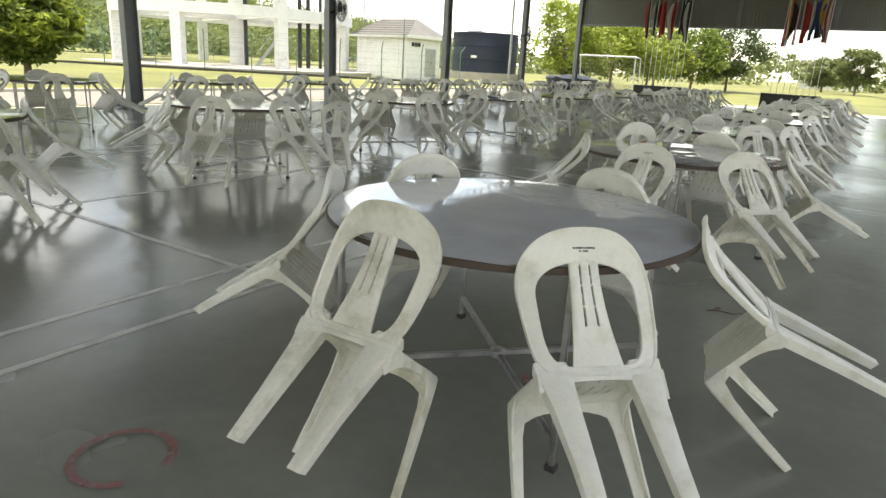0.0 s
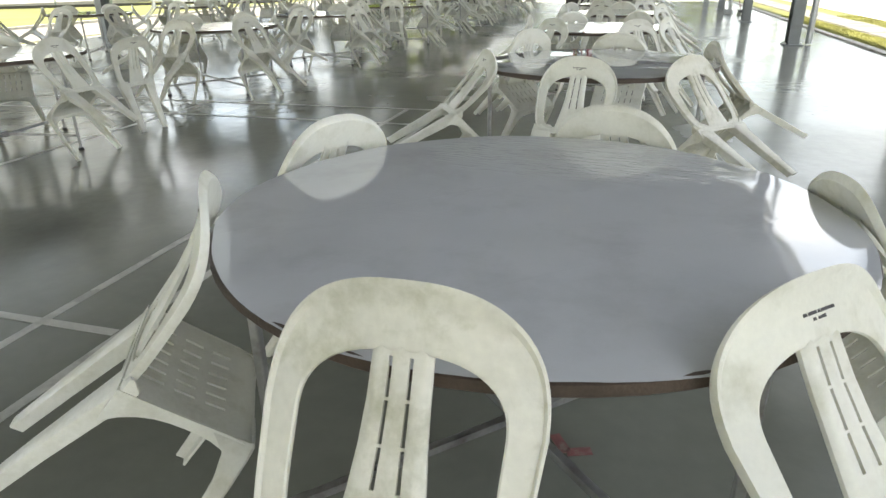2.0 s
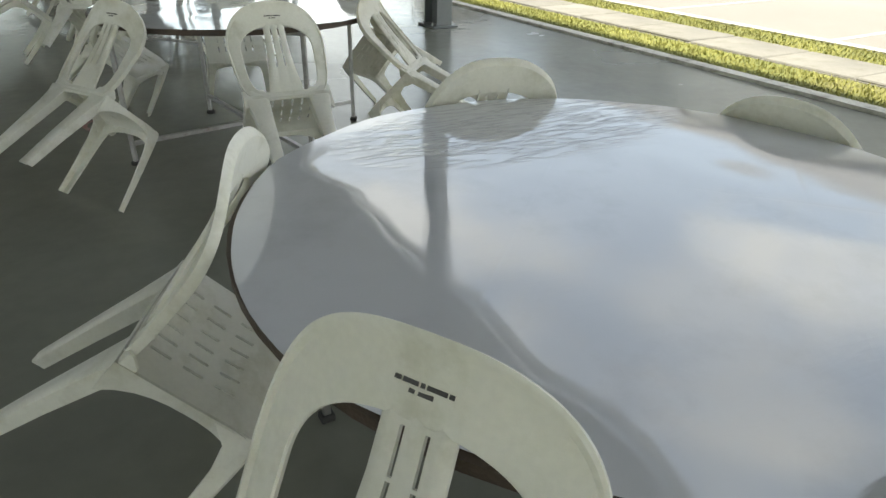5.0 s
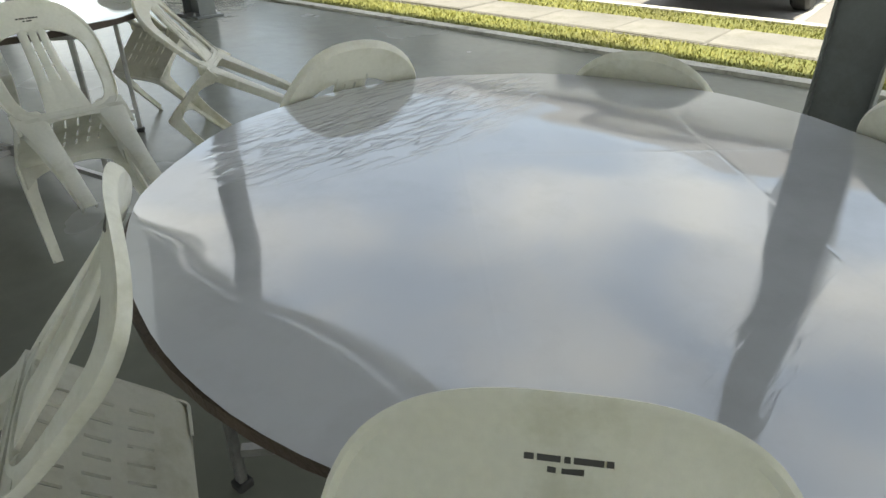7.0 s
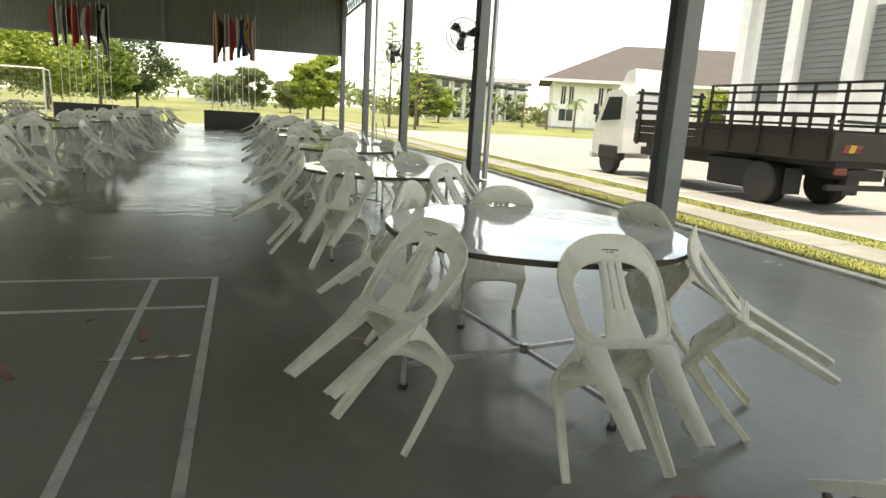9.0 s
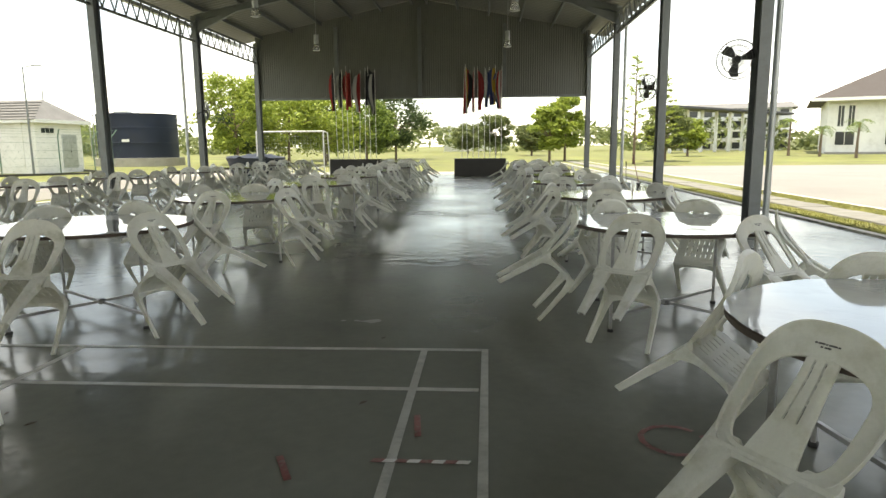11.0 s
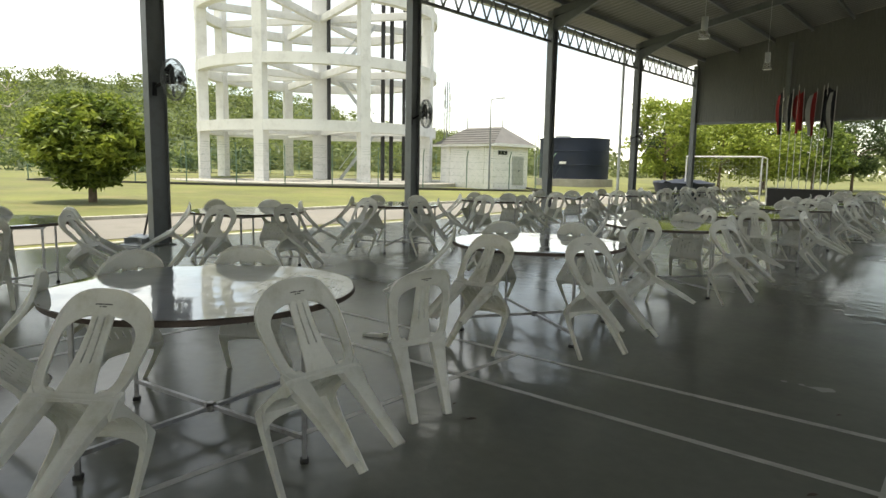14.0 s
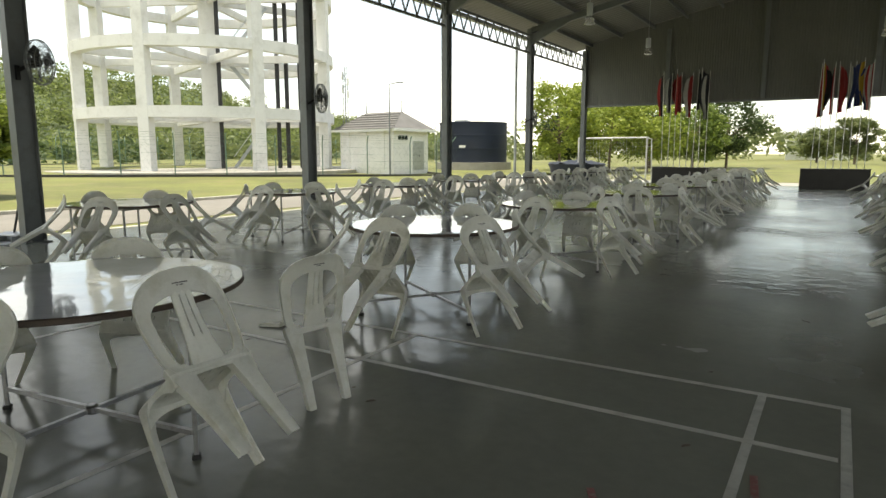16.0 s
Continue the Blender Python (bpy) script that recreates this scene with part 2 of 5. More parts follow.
f_h.operation = "MULTIPLY"
f_ridge = fn.new("ShaderNodeMapRange")
f_ridge.interpolation_type = "SMOOTHSTEP"
f_ridge.inputs["From Min"].default_value, f_ridge.inputs["From Max"].default_value = 0.46, 0.64
fl.new(f_n1.outputs["Fac"], f_ridge.inputs["Value"])
fl.new(f_ridge.outputs["Result"], f_h.inputs[0])
fl.new(f_mask.outputs[0], f_h.inputs[1])
f_b = fn.new("ShaderNodeBump")
f_b.inputs["Strength"].default_value, f_b.inputs["Distance"].default_value = 1.0, 0.012
# long folds from when the film was folded up
f_sep = fn.new("ShaderNodeSeparateXYZ")
f_map2 = fn.new("ShaderNodeMapping")
fl.new(f_rot.outputs[0], f_map2.inputs["Rotation"])
fl.new(f_tc.outputs["Object"], f_map2.inputs["Vector"])
fl.new(f_map2.outputs[0], f_sep.inputs[0])
f_sum = f_h.outputs[0]
for axis, where in (("X", 0.17), ("Y", -0.12), ("X", -0.36)):
    f_d = fn.new("ShaderNodeMath")
    f_d.operation, f_d.inputs[1].default_value = "SUBTRACT", where
    fl.new(f_sep.outputs[axis], f_d.inputs[0])
    f_a = fn.new("ShaderNodeMath")
    f_a.operation = "ABSOLUTE"
    fl.new(f_d.outputs[0], f_a.inputs[0])
    f_e = fn.new("ShaderNodeMapRange")
    f_e.inputs["From Min"].default_value, f_e.inputs["From Max"].default_value = 0.0, 0.007
    f_e.inputs["To Min"].default_value, f_e.inputs["To Max"].default_value = 0.012, 0.0
    fl.new(f_a.outputs[0], f_e.inputs["Value"])
    f_s = fn.new("ShaderNodeMath")
    fl.new(f_sum, f_s.inputs[0])
    fl.new(f_e.outputs["Result"], f_s.inputs[1])
    f_sum = f_s.outputs[0]
fl.new(f_sum, f_b.inputs["Height"])
f_b2 = fn.new("ShaderNodeBump")
f_b2.inputs["Strength"].default_value, f_b2.inputs["Distance"].default_value = 0.4, 0.03
fl.new(f_n2.outputs["Fac"], f_b2.inputs["Height"])
fl.new(f_b.outputs["Normal"], f_b2.inputs["Normal"])
fl.new(f_b2.outputs["Normal"], fn["Principled BSDF"].inputs["Normal"])


# ---- mesh tools ----
class Shape:
    """Vertices and faces gathered for one mesh."""

    def __init__(self):
        self.v, self.f = [], []

    def add(self, verts, faces, m=None):
        k = len(self.v)
        self.v += [tuple(m @ Vector(p)) for p in verts] if m else [tuple(p) for p in verts]
        self.f += [tuple(i + k for i in face) for face in faces]
        return self

    def box(self, c, s, m=None, b=0.0):
        """A box of size s round c, with edges cut by b."""
        x, y, z = (a / 2 for a in s)
        if b <= 0:
            p = [(c[0] + i * x, c[1] + j * y, c[2] + k * z) for i in (-1, 1) for j in (-1, 1) for k in (-1, 1)]
            return self.add(p, [(0, 1, 3, 2), (4, 6, 7, 5), (0, 4, 5, 1), (2, 3, 7, 6), (0, 2, 6, 4), (1, 5, 7, 3)], m)
        p, at = [], {}
        for i in (-1, 1):
            for j in (-1, 1):
                for k in (-1, 1):
                    for a in range(3):
                        d = [b, b, b]
                        d[a] = 0
                        at[i, j, k, a] = len(p)
                        p.append((c[0] + i * (x - d[0]), c[1] + j * (y - d[1]), c[2] + k * (z - d[2])))
        f = []
        for a in range(3):
            o1, o2 = [q for q in range(3) if q != a]
            for sgn in (-1, 1):
                loop = []
                for u, w in ((-1, -1), (1, -1), (1, 1), (-1, 1)):
                    key = [0, 0, 0]
                    key[a], key[o1], key[o2] = sgn, u, w
                    loop.append(at[(*key, a)])
                f.append(tuple(loop) if (sgn > 0) == (a != 1) else tuple(loop[::-1]))
        for a in range(3):
            o1, o2 = [q for q in range(3) if q != a]
            for u in (-1, 1):
                for w in (-1, 1):
                    k0, k1 = [0, 0, 0], [0, 0, 0]
                    k0[a], k1[a] = -1, 1
                    k0[o1] = k1[o1] = u
                    k0[o2] = k1[o2] = w
                    f.append((at[(*k0, o1)], at[(*k1, o1)], at[(*k1, o2)], at[(*k0, o2)]))
        for i in (-1, 1):
            for j in (-1, 1):
                for k in (-1, 1):
                    f.append(tuple(at[i, j, k, a] for a in range(3)))
        return self.add(p, f, m)

    def tube(self, points, radii, n=8, m=None, cap=True):
        """A round bar along points."""
        pts = [Vector(p) for p in points]
        if not hasattr(radii, "__len__"):
            radii = [radii] * len(pts)
        v, f = [], []
        for i, p in enumerate(pts):
            d = (pts[min(i + 1, len(pts) - 1)] - pts[max(i - 1, 0)]).normalized()
            u = d.orthogonal().normalized() if i == 0 else (u - d * u.dot(d)).normalized()
            w = d.cross(u)
            v += [p + (u * math.cos(2 * math.pi * k / n) + w * math.sin(2 * math.pi * k / n)) * radii[i] for k in range(n)]
        for i in range(len(pts) - 1):
            f += [(i * n + k, i * n + (k + 1) % n, (i + 1) * n + (k + 1) % n, (i + 1) * n + k) for k in range(n)]
        if cap:
            f += [tuple(range(n))[::-1], tuple(range((len(pts) - 1) * n, len(pts) * n))]
        return self.add(v, f, m)

    def bar(self, p0, p1, w, h, m=None):
        """A square bar from p0 to p1."""
        p0, p1 = Vector(p0), Vector(p1)
        d = p1 - p0
        turn = Matrix.Translation((p0 + p1) / 2) @ d.to_track_quat("Z", "Y").to_matrix().to_4x4()
        return self.box((0, 0, 0), (w, h, d.length), (m @ turn) if m else turn)

    def lathe(self, profile, n=32, m=None):
        """A turned form from (radius, height) pairs."""
        v = [(r * math.cos(2 * math.pi * k / n), r * math.sin(2 * math.pi * k / n), z) for r, z in profile for k in range(n)]
        f = [(i * n + k, i * n + (k + 1) % n, (i + 1) * n + (k + 1) % n, (i + 1) * n + k) for i in range(len(profile) - 1) for k in range(n)]
        f += [tuple(range(n))[::-1], tuple(range((len(profile) - 1) * n, len(profile) * n))]
        return self.add(v, f, m)

    def ribbon(self, a, b, t, m=None):
        """A plate between the point rows a and b, t thick along +y and -y."""
        n = len(a)
        v = []
        for p, q in zip(a, b):
            v += [(p[0], p[1] + t / 2, p[2]), (q[0], q[1] + t / 2, q[2]), (q[0], q[1] - t / 2, q[2]), (p[0], p[1] - t / 2, p[2])]
        f = []
        for i in range(n - 1):
            for k in range(4):
                f.append((4 * i + k, 4 * i + (k + 1) % 4, 4 * i + 4 + (k + 1) % 4, 4 * i + 4 + k))
        f += [(0, 1, 2, 3), tuple(4 * (n - 1) + k for k in (3, 2, 1, 0))]
        return self.add(v, f, m)

    def prism(self, bottom, top, m=None):
        """A form between two outlines of the same count."""
        n = len(bottom)
        f = [(k, (k + 1) % n, n + (k + 1) % n, n + k) for k in range(n)] + [tuple(range(n))[::-1], tuple(range(n, 2 * n))]
        return self.add(list(bottom) + list(top), f, m)

    def mesh(self, name, smooth=False):
        me = bpy.data.meshes.new(name)
        me.from_pydata(self.v, [], self.f)
        bm = bmesh.new()
        bm.from_mesh(me)
        bmesh.ops.recalc_face_normals(bm, faces=bm.faces)
        bm.to_mesh(me)
        bm.free()
        if smooth:
            me.shade_smooth()
            me.set_sharp_from_angle(angle=radians(38))
        return me


def part(name, shape, material, parent=None, label="", smooth=False, at=None, kind=""):
    ob = new(name, shape if isinstance(shape, bpy.types.Mesh) else shape.mesh(name, smooth))
    if not ob.data.materials:
        ob.data.materials.append(material)
    if parent:
        ob.parent = parent
    if at:
        ob.matrix_basis = at
    return tagged(ob, label, kind=kind)


def thing(name, label, category, at=None, group="", kind=""):
    ob = new(name)
    ob.empty_display_size = 0.2
    if at:
        ob.matrix_basis = at
    return tagged(ob, label, category, group, kind)


def single(name, shape, material, label, category, at=None, group="", kind="", smooth=False):
    ob = part(name, shape, material, None, "", smooth, at)
    return tagged(ob, label, category, group, kind)


# ---- plan ----
X_LEFT, X_RIGHT = -10.85, 4.64
BAYS = [-17.8, -11.5, -5.02, 1.11, 7.35, 13.6, 19.95, 26.3]
X_MID = (X_LEFT + X_RIGHT) / 2
EAVE, RIDGE = 6.2, 7.75
GROUND = -0.12

# ---- ground, floor, kerbs ----
def rise(x, y):
    """The ground lies flat round the hall and climbs gently far out."""
    d = max(-26 - x, 0, x - 30, y - 42, -40 - y)
    s = min(d / 30, 1)
    return GROUND + 0.5 * s * s * (3 - 2 * s)


def ground_sheet():
    s = Shape()
    steps = [-1500, -700, -350, -200, -130, -100, -80, -65, -55, -45, -35, -26, -15, 0, 15, 30, 40, 50, 60, 75, 95, 130, 200, 350, 700, 1500]
    n = len(steps)
    s.add([(x, y, rise(x, y)) for y in steps for x in steps], [(j * n + i, j * n + i + 1, (j + 1) * n + i + 1, (j + 1) * n + i) for j in range(n - 1) for i in range(n - 1)])
    return s


single("ground", ground_sheet(), GRASS, "mown yellow-green grass field round the hall", "ground", kind="structure", smooth=True)
SLAB_L, SLAB_R, SLAB_F, SLAB_B = -11.55, 5.716, 27.6, -19.0
single("floor", Shape().box(((SLAB_L + SLAB_R) / 2, (SLAB_F + SLAB_B) / 2, -0.1), (SLAB_R - SLAB_L, SLAB_F - SLAB_B, 0.2)), FLOORPAINT,
       "glossy grey-green painted concrete hall floor", "floor", kind="structure")


def strip(name, x0, x1, y0, y1, top, material, label, category="road", depth=0.3):
    return single(name, Shape().box(((x0 + x1) / 2, (y0 + y1) / 2, top - depth / 2), (abs(x1 - x0), abs(y1 - y0), depth)), material, label, category, kind="structure")


strip("road_left", -17.6, -13.15, -70, 90, GROUND + 0.012, ROADGREY, "pale sunlit concrete road beside the hall")
strip("kerb_left_far", -17.78, -17.6, -70, 90, GROUND + 0.1, KERB, "low pale concrete road kerb", "kerb")
strip("kerb_left_near", -12.3, -12.14, -70, 90, GROUND + 0.06, KERB, "low pale concrete road kerb", "kerb")
strip("drain_edge_left", -11.7, -11.554, -19, 27.6, -0.02, KERB, "weathered concrete edge of the hall slab", "kerb")
strip("kerb_right", 5.72, 5.86, -40, 60, 0.03, KERB, "weathered pale kerb along the hall slab", "kerb")
strip("grass_verge", 5.864, 8.0, -40, 60, 0.01, GRASS, "mown yellow-green grass verge", "ground", 0.4)
strip("kerb_right_far", 8.004, 8.16, -70, 100, 0.03, KERB, "low pale kerb along the parking yard", "kerb")
strip("road_right", 8.16, 46, -70, 34, GROUND + 0.012, TARMAC, "wide pale sunlit parking yard")
strip("road_ahead", -17.6, 8.0, 29.5, 33.5, GROUND + 0.014, CONCRETE, "pale sunlit concrete path beyond the hall end")
strip("road_bend", 8.16, 46, 34, 41, GROUND + 0.013, TARMAC, "pale sunlit road past the parking yard")

# slabs of the footpath on the grass verge
path_base = strip("footpath", 6.55, 7.35, -30, 60, 0.016, PAVING, "footpath of square concrete slabs", "path")
slab_mesh = Shape().box((0, 0, 0), (0.76, 0.88, 0.06), b=0.012).mesh("slab")
for k in range(70):
    part("slab", slab_mesh, PAVING, path_base, at=pose(6.95, -14 + 0.9 * k, 0.008 + random.uniform(-0.006, 0.006), random.uniform(-0.5, 0.5), random.uniform(-0.6, 0.6), random.uniform(-0.6, 0.6)))

# court lines
def flat_line(x0, y0, x1, y1, w, z=0.003):
    s = Shape()
    d = Vector((x1 - x0, y1 - y0, 0))
    n = Vector((-d.y, d.x, 0)).normalized() * w / 2
    a, b = Vector((x0, y0, z)), Vector((x1, y1, z))
    lift = Vector((0, 0, -0.0025))
    s.prism([a - n + lift, b - n + lift, b + n + lift, a + n + lift], [a - n, b - n, b + n, a + n])
    return s


COURT_W, COURT_L = 5.6, 12.9
for x0, y0, x1, y1 in ((0.014, 0.02, 0, -COURT_L), (-0.396, 0, -0.385, -COURT_L), (-0.01, 0, -COURT_W, -0.05), (-0.02, -0.72, -COURT_W, -0.72), (-0.02, -4.68, -COURT_W, -4.68),
                       (-COURT_W / 2, 0, -COURT_W / 2, -4.68), (-COURT_W + 0.385, 0, -COURT_W + 0.385, -COURT_L), (-COURT_W, 0.02, -COURT_W, -COURT_L)):
    z = 0.003 if abs(x0 - x1) < 0.1 else 0.0042
    single("court_line", flat_line(x0, y0, x1, y1, 0.045, z), LINEPAINT, "worn white badminton court line on the floor", "floor marking", kind="structure")


def arc_line(cx, cy, r, a0, a1, w, z=0.0036, n=40):
    s = Shape()
    v, f = [], []
    for i in range(n + 1):
        a = radians(a0 + (a1 - a0) * i / n)
        v += [(cx + (r + w / 2) * math.cos(a), cy + (r + w / 2) * math.sin(a), z), (cx + (r - w / 2) * math.cos(a), cy + (r - w / 2) * math.sin(a), z)]
    f = [(2 * i, 2 * i + 1, 2 * i + 3, 2 * i + 2) for i in range(n)]
    return s.add(v, f)


single("court_circle", arc_line(-2.9, -7.6, 1.8, 0, 360, 0.045), LINEPAINT, "worn white circle painted on the floor", "floor marking", kind="structure")
for p in ((0.94, -6.27, 0.16, 20, 330), (0.9, -1.3, 0.15, 40, 380)):
    single("red_mark", arc_line(p[0], p[1], p[2], p[3], p[4], 0.03, 0.0048, 14), REDPAINT, "faded red paint mark on the floor", "floor marking", kind="structure")
for x0, y0, x1, y1 in ((1.755, -4.845, 1.80, -4.915), (1.80, -4.915, 1.87, -4.89), (1.70, -3.2, 1.82, -3.23), (-0.33, -1.08, -0.30, -1.32), (-0.9, -1.55, -0.8, -1.75)):
    single("red_mark", flat_line(x0, y0, x1, y1, 0.032, 0.0052), REDPAINT, "short red paint dash on the floor", "floor marking", kind="structure")
tape = thing("barrier_tape", "torn strip of red and white barrier tape on the floor", "tape", pose(-0.27, -1.57, 0.006))
for k in range(8):
    part("stripe", Shape().prism([(-0.215 + k * 0.054, -0.014, 0), (-0.161 + k * 0.054, -0.014, 0), (-0.149 + k * 0.054, 0.014, 0), (-0.203 + k * 0.054, 0.014, 0)],
                                 [(-0.215 + k * 0.054, -0.014, 0.002), (-0.161 + k * 0.054, -0.014, 0.002), (-0.149 + k * 0.054, 0.014, 0.002), (-0.203 + k * 0.054, 0.014, 0.002)]),
         REDPAINT if k % 2 == 0 else WHITEPAINT, tape, "red stripe" if k % 2 == 0 else "white stripe")

# ---- the hall ----
def h_column(x, y, top, side):
    """A steel column with two flanges and a web on a base plate."""
    c = thing("column", "grey painted steel column on a base plate", "column", pose(x, y, 0), "hall columns", "structure")
    part("web", Shape().box((0, 0, top / 2), (0.012, 0.28, top)), COLPAINT, c)
    for s in (-1, 1):
        part("flange", Shape().box((0, s * 0.147, top / 2), (0.2, 0.014, top), b=0.003), COLPAINT, c)
    part("base_plate", Shape().box((0, 0, 0.012), (0.32, 0.4, 0.024), b=0.004), COLPAINT, c)
    for i in (-1, 1):
        for j in (-1, 1):
            part("bolt", Shape().lathe([(0.014, 0.024), (0.014, 0.05), (0.008, 0.055)], 6, pose(i * 0.13, j * 0.1, 0)), GALV, c)
    return c


for x, side in ((X_LEFT, -1), (X_RIGHT, 1)):
    for y in BAYS:
        h_column(x, y, EAVE, side)
for x in (X_MID - 3.9, X_MID, X_MID + 3.9):
    post = thing("gable_post", "grey steel post behind the gable cladding", "post", pose(x, 26.2, 0), "", "structure")
    top = RIDGE - abs(x - X_MID) / 7.6 * (RIDGE - EAVE) - 0.12
    part("post_bar", Shape().box((0, 0, (top + 3.7) / 2), (0.16, 0.1, top - 3.7)), COLPAINT, post)


def gable(y, name):
    """Ribbed sheets hung across the end of the hall, down to 3.66 m."""
    s = Shape()
    v, f = [], []
    n = 150
    w = X_RIGHT - X_LEFT + 0.1
    for i in range(n * 4 + 1):
        u = i / (n * 4)
        x = X_LEFT - 0.05 + w * u
        k = i % 4
        off = 0.0 if k in (0, 3) else -0.018
        top = RIDGE + 0.285 - abs(x - X_MID) / (w / 2) * (RIDGE - EAVE)
        for t in (0, 0.008):
            v += [(x, y + off + t, 3.66), (x, y + off + t, top)]
    for i in range(n * 4):
        a, b = 4 * i, 4 * i + 4
        f += [(a, b, b + 1, a + 1), (a + 2, a + 3, b + 3, b + 2), (a, a + 2, b + 2, b), (a + 1, b + 1, b + 3, a + 3)]
    s.add(v, f)
    g = single(name, s, CLADDING, "ribbed grey metal gable cladding high across the hall end", "wall", kind="structure")
    tr = Shape().box((X_MID, y - 0.05, 3.62), (w, 0.1, 0.1), b=0.008)
    single("trim", tr, COLPAINT, "grey steel girt under the gable cladding", "beam", kind="structure")
    return g


gable(26.36, "wall_north")
gable(-18.0, "wall_south")


def roof_half(sign, name):
    """Ribbed roof sheets from the ridge to past the eave."""
    v, f = [], []
    x0, x1 = X_MID, (X_LEFT - 0.9 if sign < 0 else X_RIGHT + 0.9)
    slope = (RIDGE - EAVE) / (X_RIGHT - X_MID)
    z0, z1 = RIDGE + 0.3, RIDGE + 0.3 - slope * abs(x1 - x0)
    y0, y1 = BAYS[0] - 0.7, BAYS[-1] + 0.9
    n = 160
    for i in range(n * 4 + 1):
        y = y0 + (y1 - y0) * i / (n * 4)
        off = 0.035 if i % 4 in (1, 2) else 0
        for t in (0, 0.01):
            v += [(x0, y, z0 + off + t), (x1, y, z1 + off + t)]
    for i in range(n * 4):
        a, b = 4 * i, 4 * i + 4
        f += [(a, b, b + 1, a + 1), (a + 2, a + 3, b + 3, b + 2), (a + 1, b + 1, b + 3, a + 3), (a, a + 2, b + 2, b)]
    single(name, Shape().add(v, f), ROOFSHEET, "grey ribbed metal roof sheets seen from below", "ceiling", kind="structure")


roof_half(-1, "ceiling_left")
roof_half(1, "ceiling_right")
slope = (RIDGE - EAVE) / (X_RIGHT - X_MID)
for k in range(1, 7):
    for sgn in (-1, 1):
        x = X_MID + sgn * (0.35 + (k - 1) * 1.42)
        z = RIDGE + 0.3 - slope * abs(x - X_MID) - 0.11
        single("purlin", Shape().box((0, 0, 0), (0.07, BAYS[-1] - BAYS[0] + 1.2, 0.17), pose(x, (BAYS[0] + BAYS[-1]) / 2, z, 0, sgn * math.degrees(math.atan(slope)), 0), b=0.006),
               COLPAINT, "grey steel purlin under the roof sheets", "beam", group="roof purlins", kind="structure")
for y in BAYS[:-1]:
    for sgn in (-1, 1):
        xe = X_RIGHT if sgn > 0 else X_LEFT
        rafter = thing("rafter", "grey steel rafter from column to ridge", "beam", None, "roof rafters", "structure")
        a, b = Vector((xe, y, EAVE - 0.05)), Vector((X_MID, y, RIDGE - 0.05))
        d = b - a
        m = Matrix.Translation((a + b) / 2) @ Matrix.Rotation(-math.atan2(d.z, d.x), 4, "Y")
        part("rafter_web", Shape().box((0, 0, 0), (d.length, 0.012, 0.22)), COLPAINT, rafter, at=m)
        for w in (-1, 1):
            part("rafter_flange", Shape().box((0, 0, w * 0.115), (d.length, 0.14, 0.012)), COLPAINT, rafter, at=m)
        hx = xe - sgn * 1.7
        hz = EAVE - 0.16 + slope * 1.7
        part("haunch", Shape().prism([(xe, y - 0.07, EAVE - 0.2), (hx, y - 0.07, hz), (xe, y - 0.07, EAVE - 0.6)], [(xe, y + 0.07, EAVE - 0.2), (hx, y + 0.07, hz), (xe, y + 0.07, EAVE - 0.6)]), COLPAINT, rafter)


def eave_truss(x, y0, y1):
    """A lattice girder between two columns under the eave."""
    t = thing("eave_truss", "grey lattice girder between columns under the eave", "truss", None, "eave trusses", "structure")
    zb, zt = 5.3, 5.95
    part("top_chord", Shape().box((x, (y0 + y1) / 2, zt), (0.07, y1 - y0 - 0.29, 0.07)), COLPAINT, t)
    part("bottom_chord", Shape().box((x, (y0 + y1) / 2, zb), (0.07, y1 - y0 - 0.29, 0.07)), COLPAINT, t)
    n = 10
    step = (y1 - y0 - 0.3) / n
    for k in range(n):
        a = y0 + 0.15 + k * step
        mid = a + step / 2
        part("lattice_bar", Shape().bar((x, a, zt - 0.03), (x, mid, zb + 0.03), 0.035, 0.035), COLPAINT, t)
        part("lattice_bar", Shape().bar((x, mid, zb + 0.03), (x, a + step, zt - 0.03), 0.035, 0.035), COLPAINT, t)
    return t


for x in (X_LEFT, X_RIGHT):
    for a, b in zip(BAYS, BAYS[1:]):
        eave_truss(x, a, b)
    gut = Shape().box((x + (0.95 if x > 0 else -0.95), (BAYS[0] + BAYS[-1]) / 2, EAVE - 0.02), (0.16, BAYS[-1] - BAYS[0] + 1.4, 0.14), b=0.01)
    single("gutter", gut, GALV, "pale metal rain gutter along the eave", "gutter", kind="structure")
# downpipes beside some columns
for x, y in ((X_RIGHT + 0.3, 7.45), (X_RIGHT + 0.3, 19.85), (X_LEFT - 0.3, 19.3)):
    dp = thing("downpipe", "pale grey rainwater downpipe beside a column", "pipe", pose(x, y, 0), "downpipes", "structure")
    part("pipe", Shape().tube([(0, 0, 0.02), (0, 0, EAVE - 0.1)], 0.055, 10), GALV, dp, smooth=True)
    for z in (0.5, 2.2, 3.9):
        part("clamp", Shape().tube([(0, 0, z), (0, 0, z + 0.05)], 0.068, 10), GALV, dp)


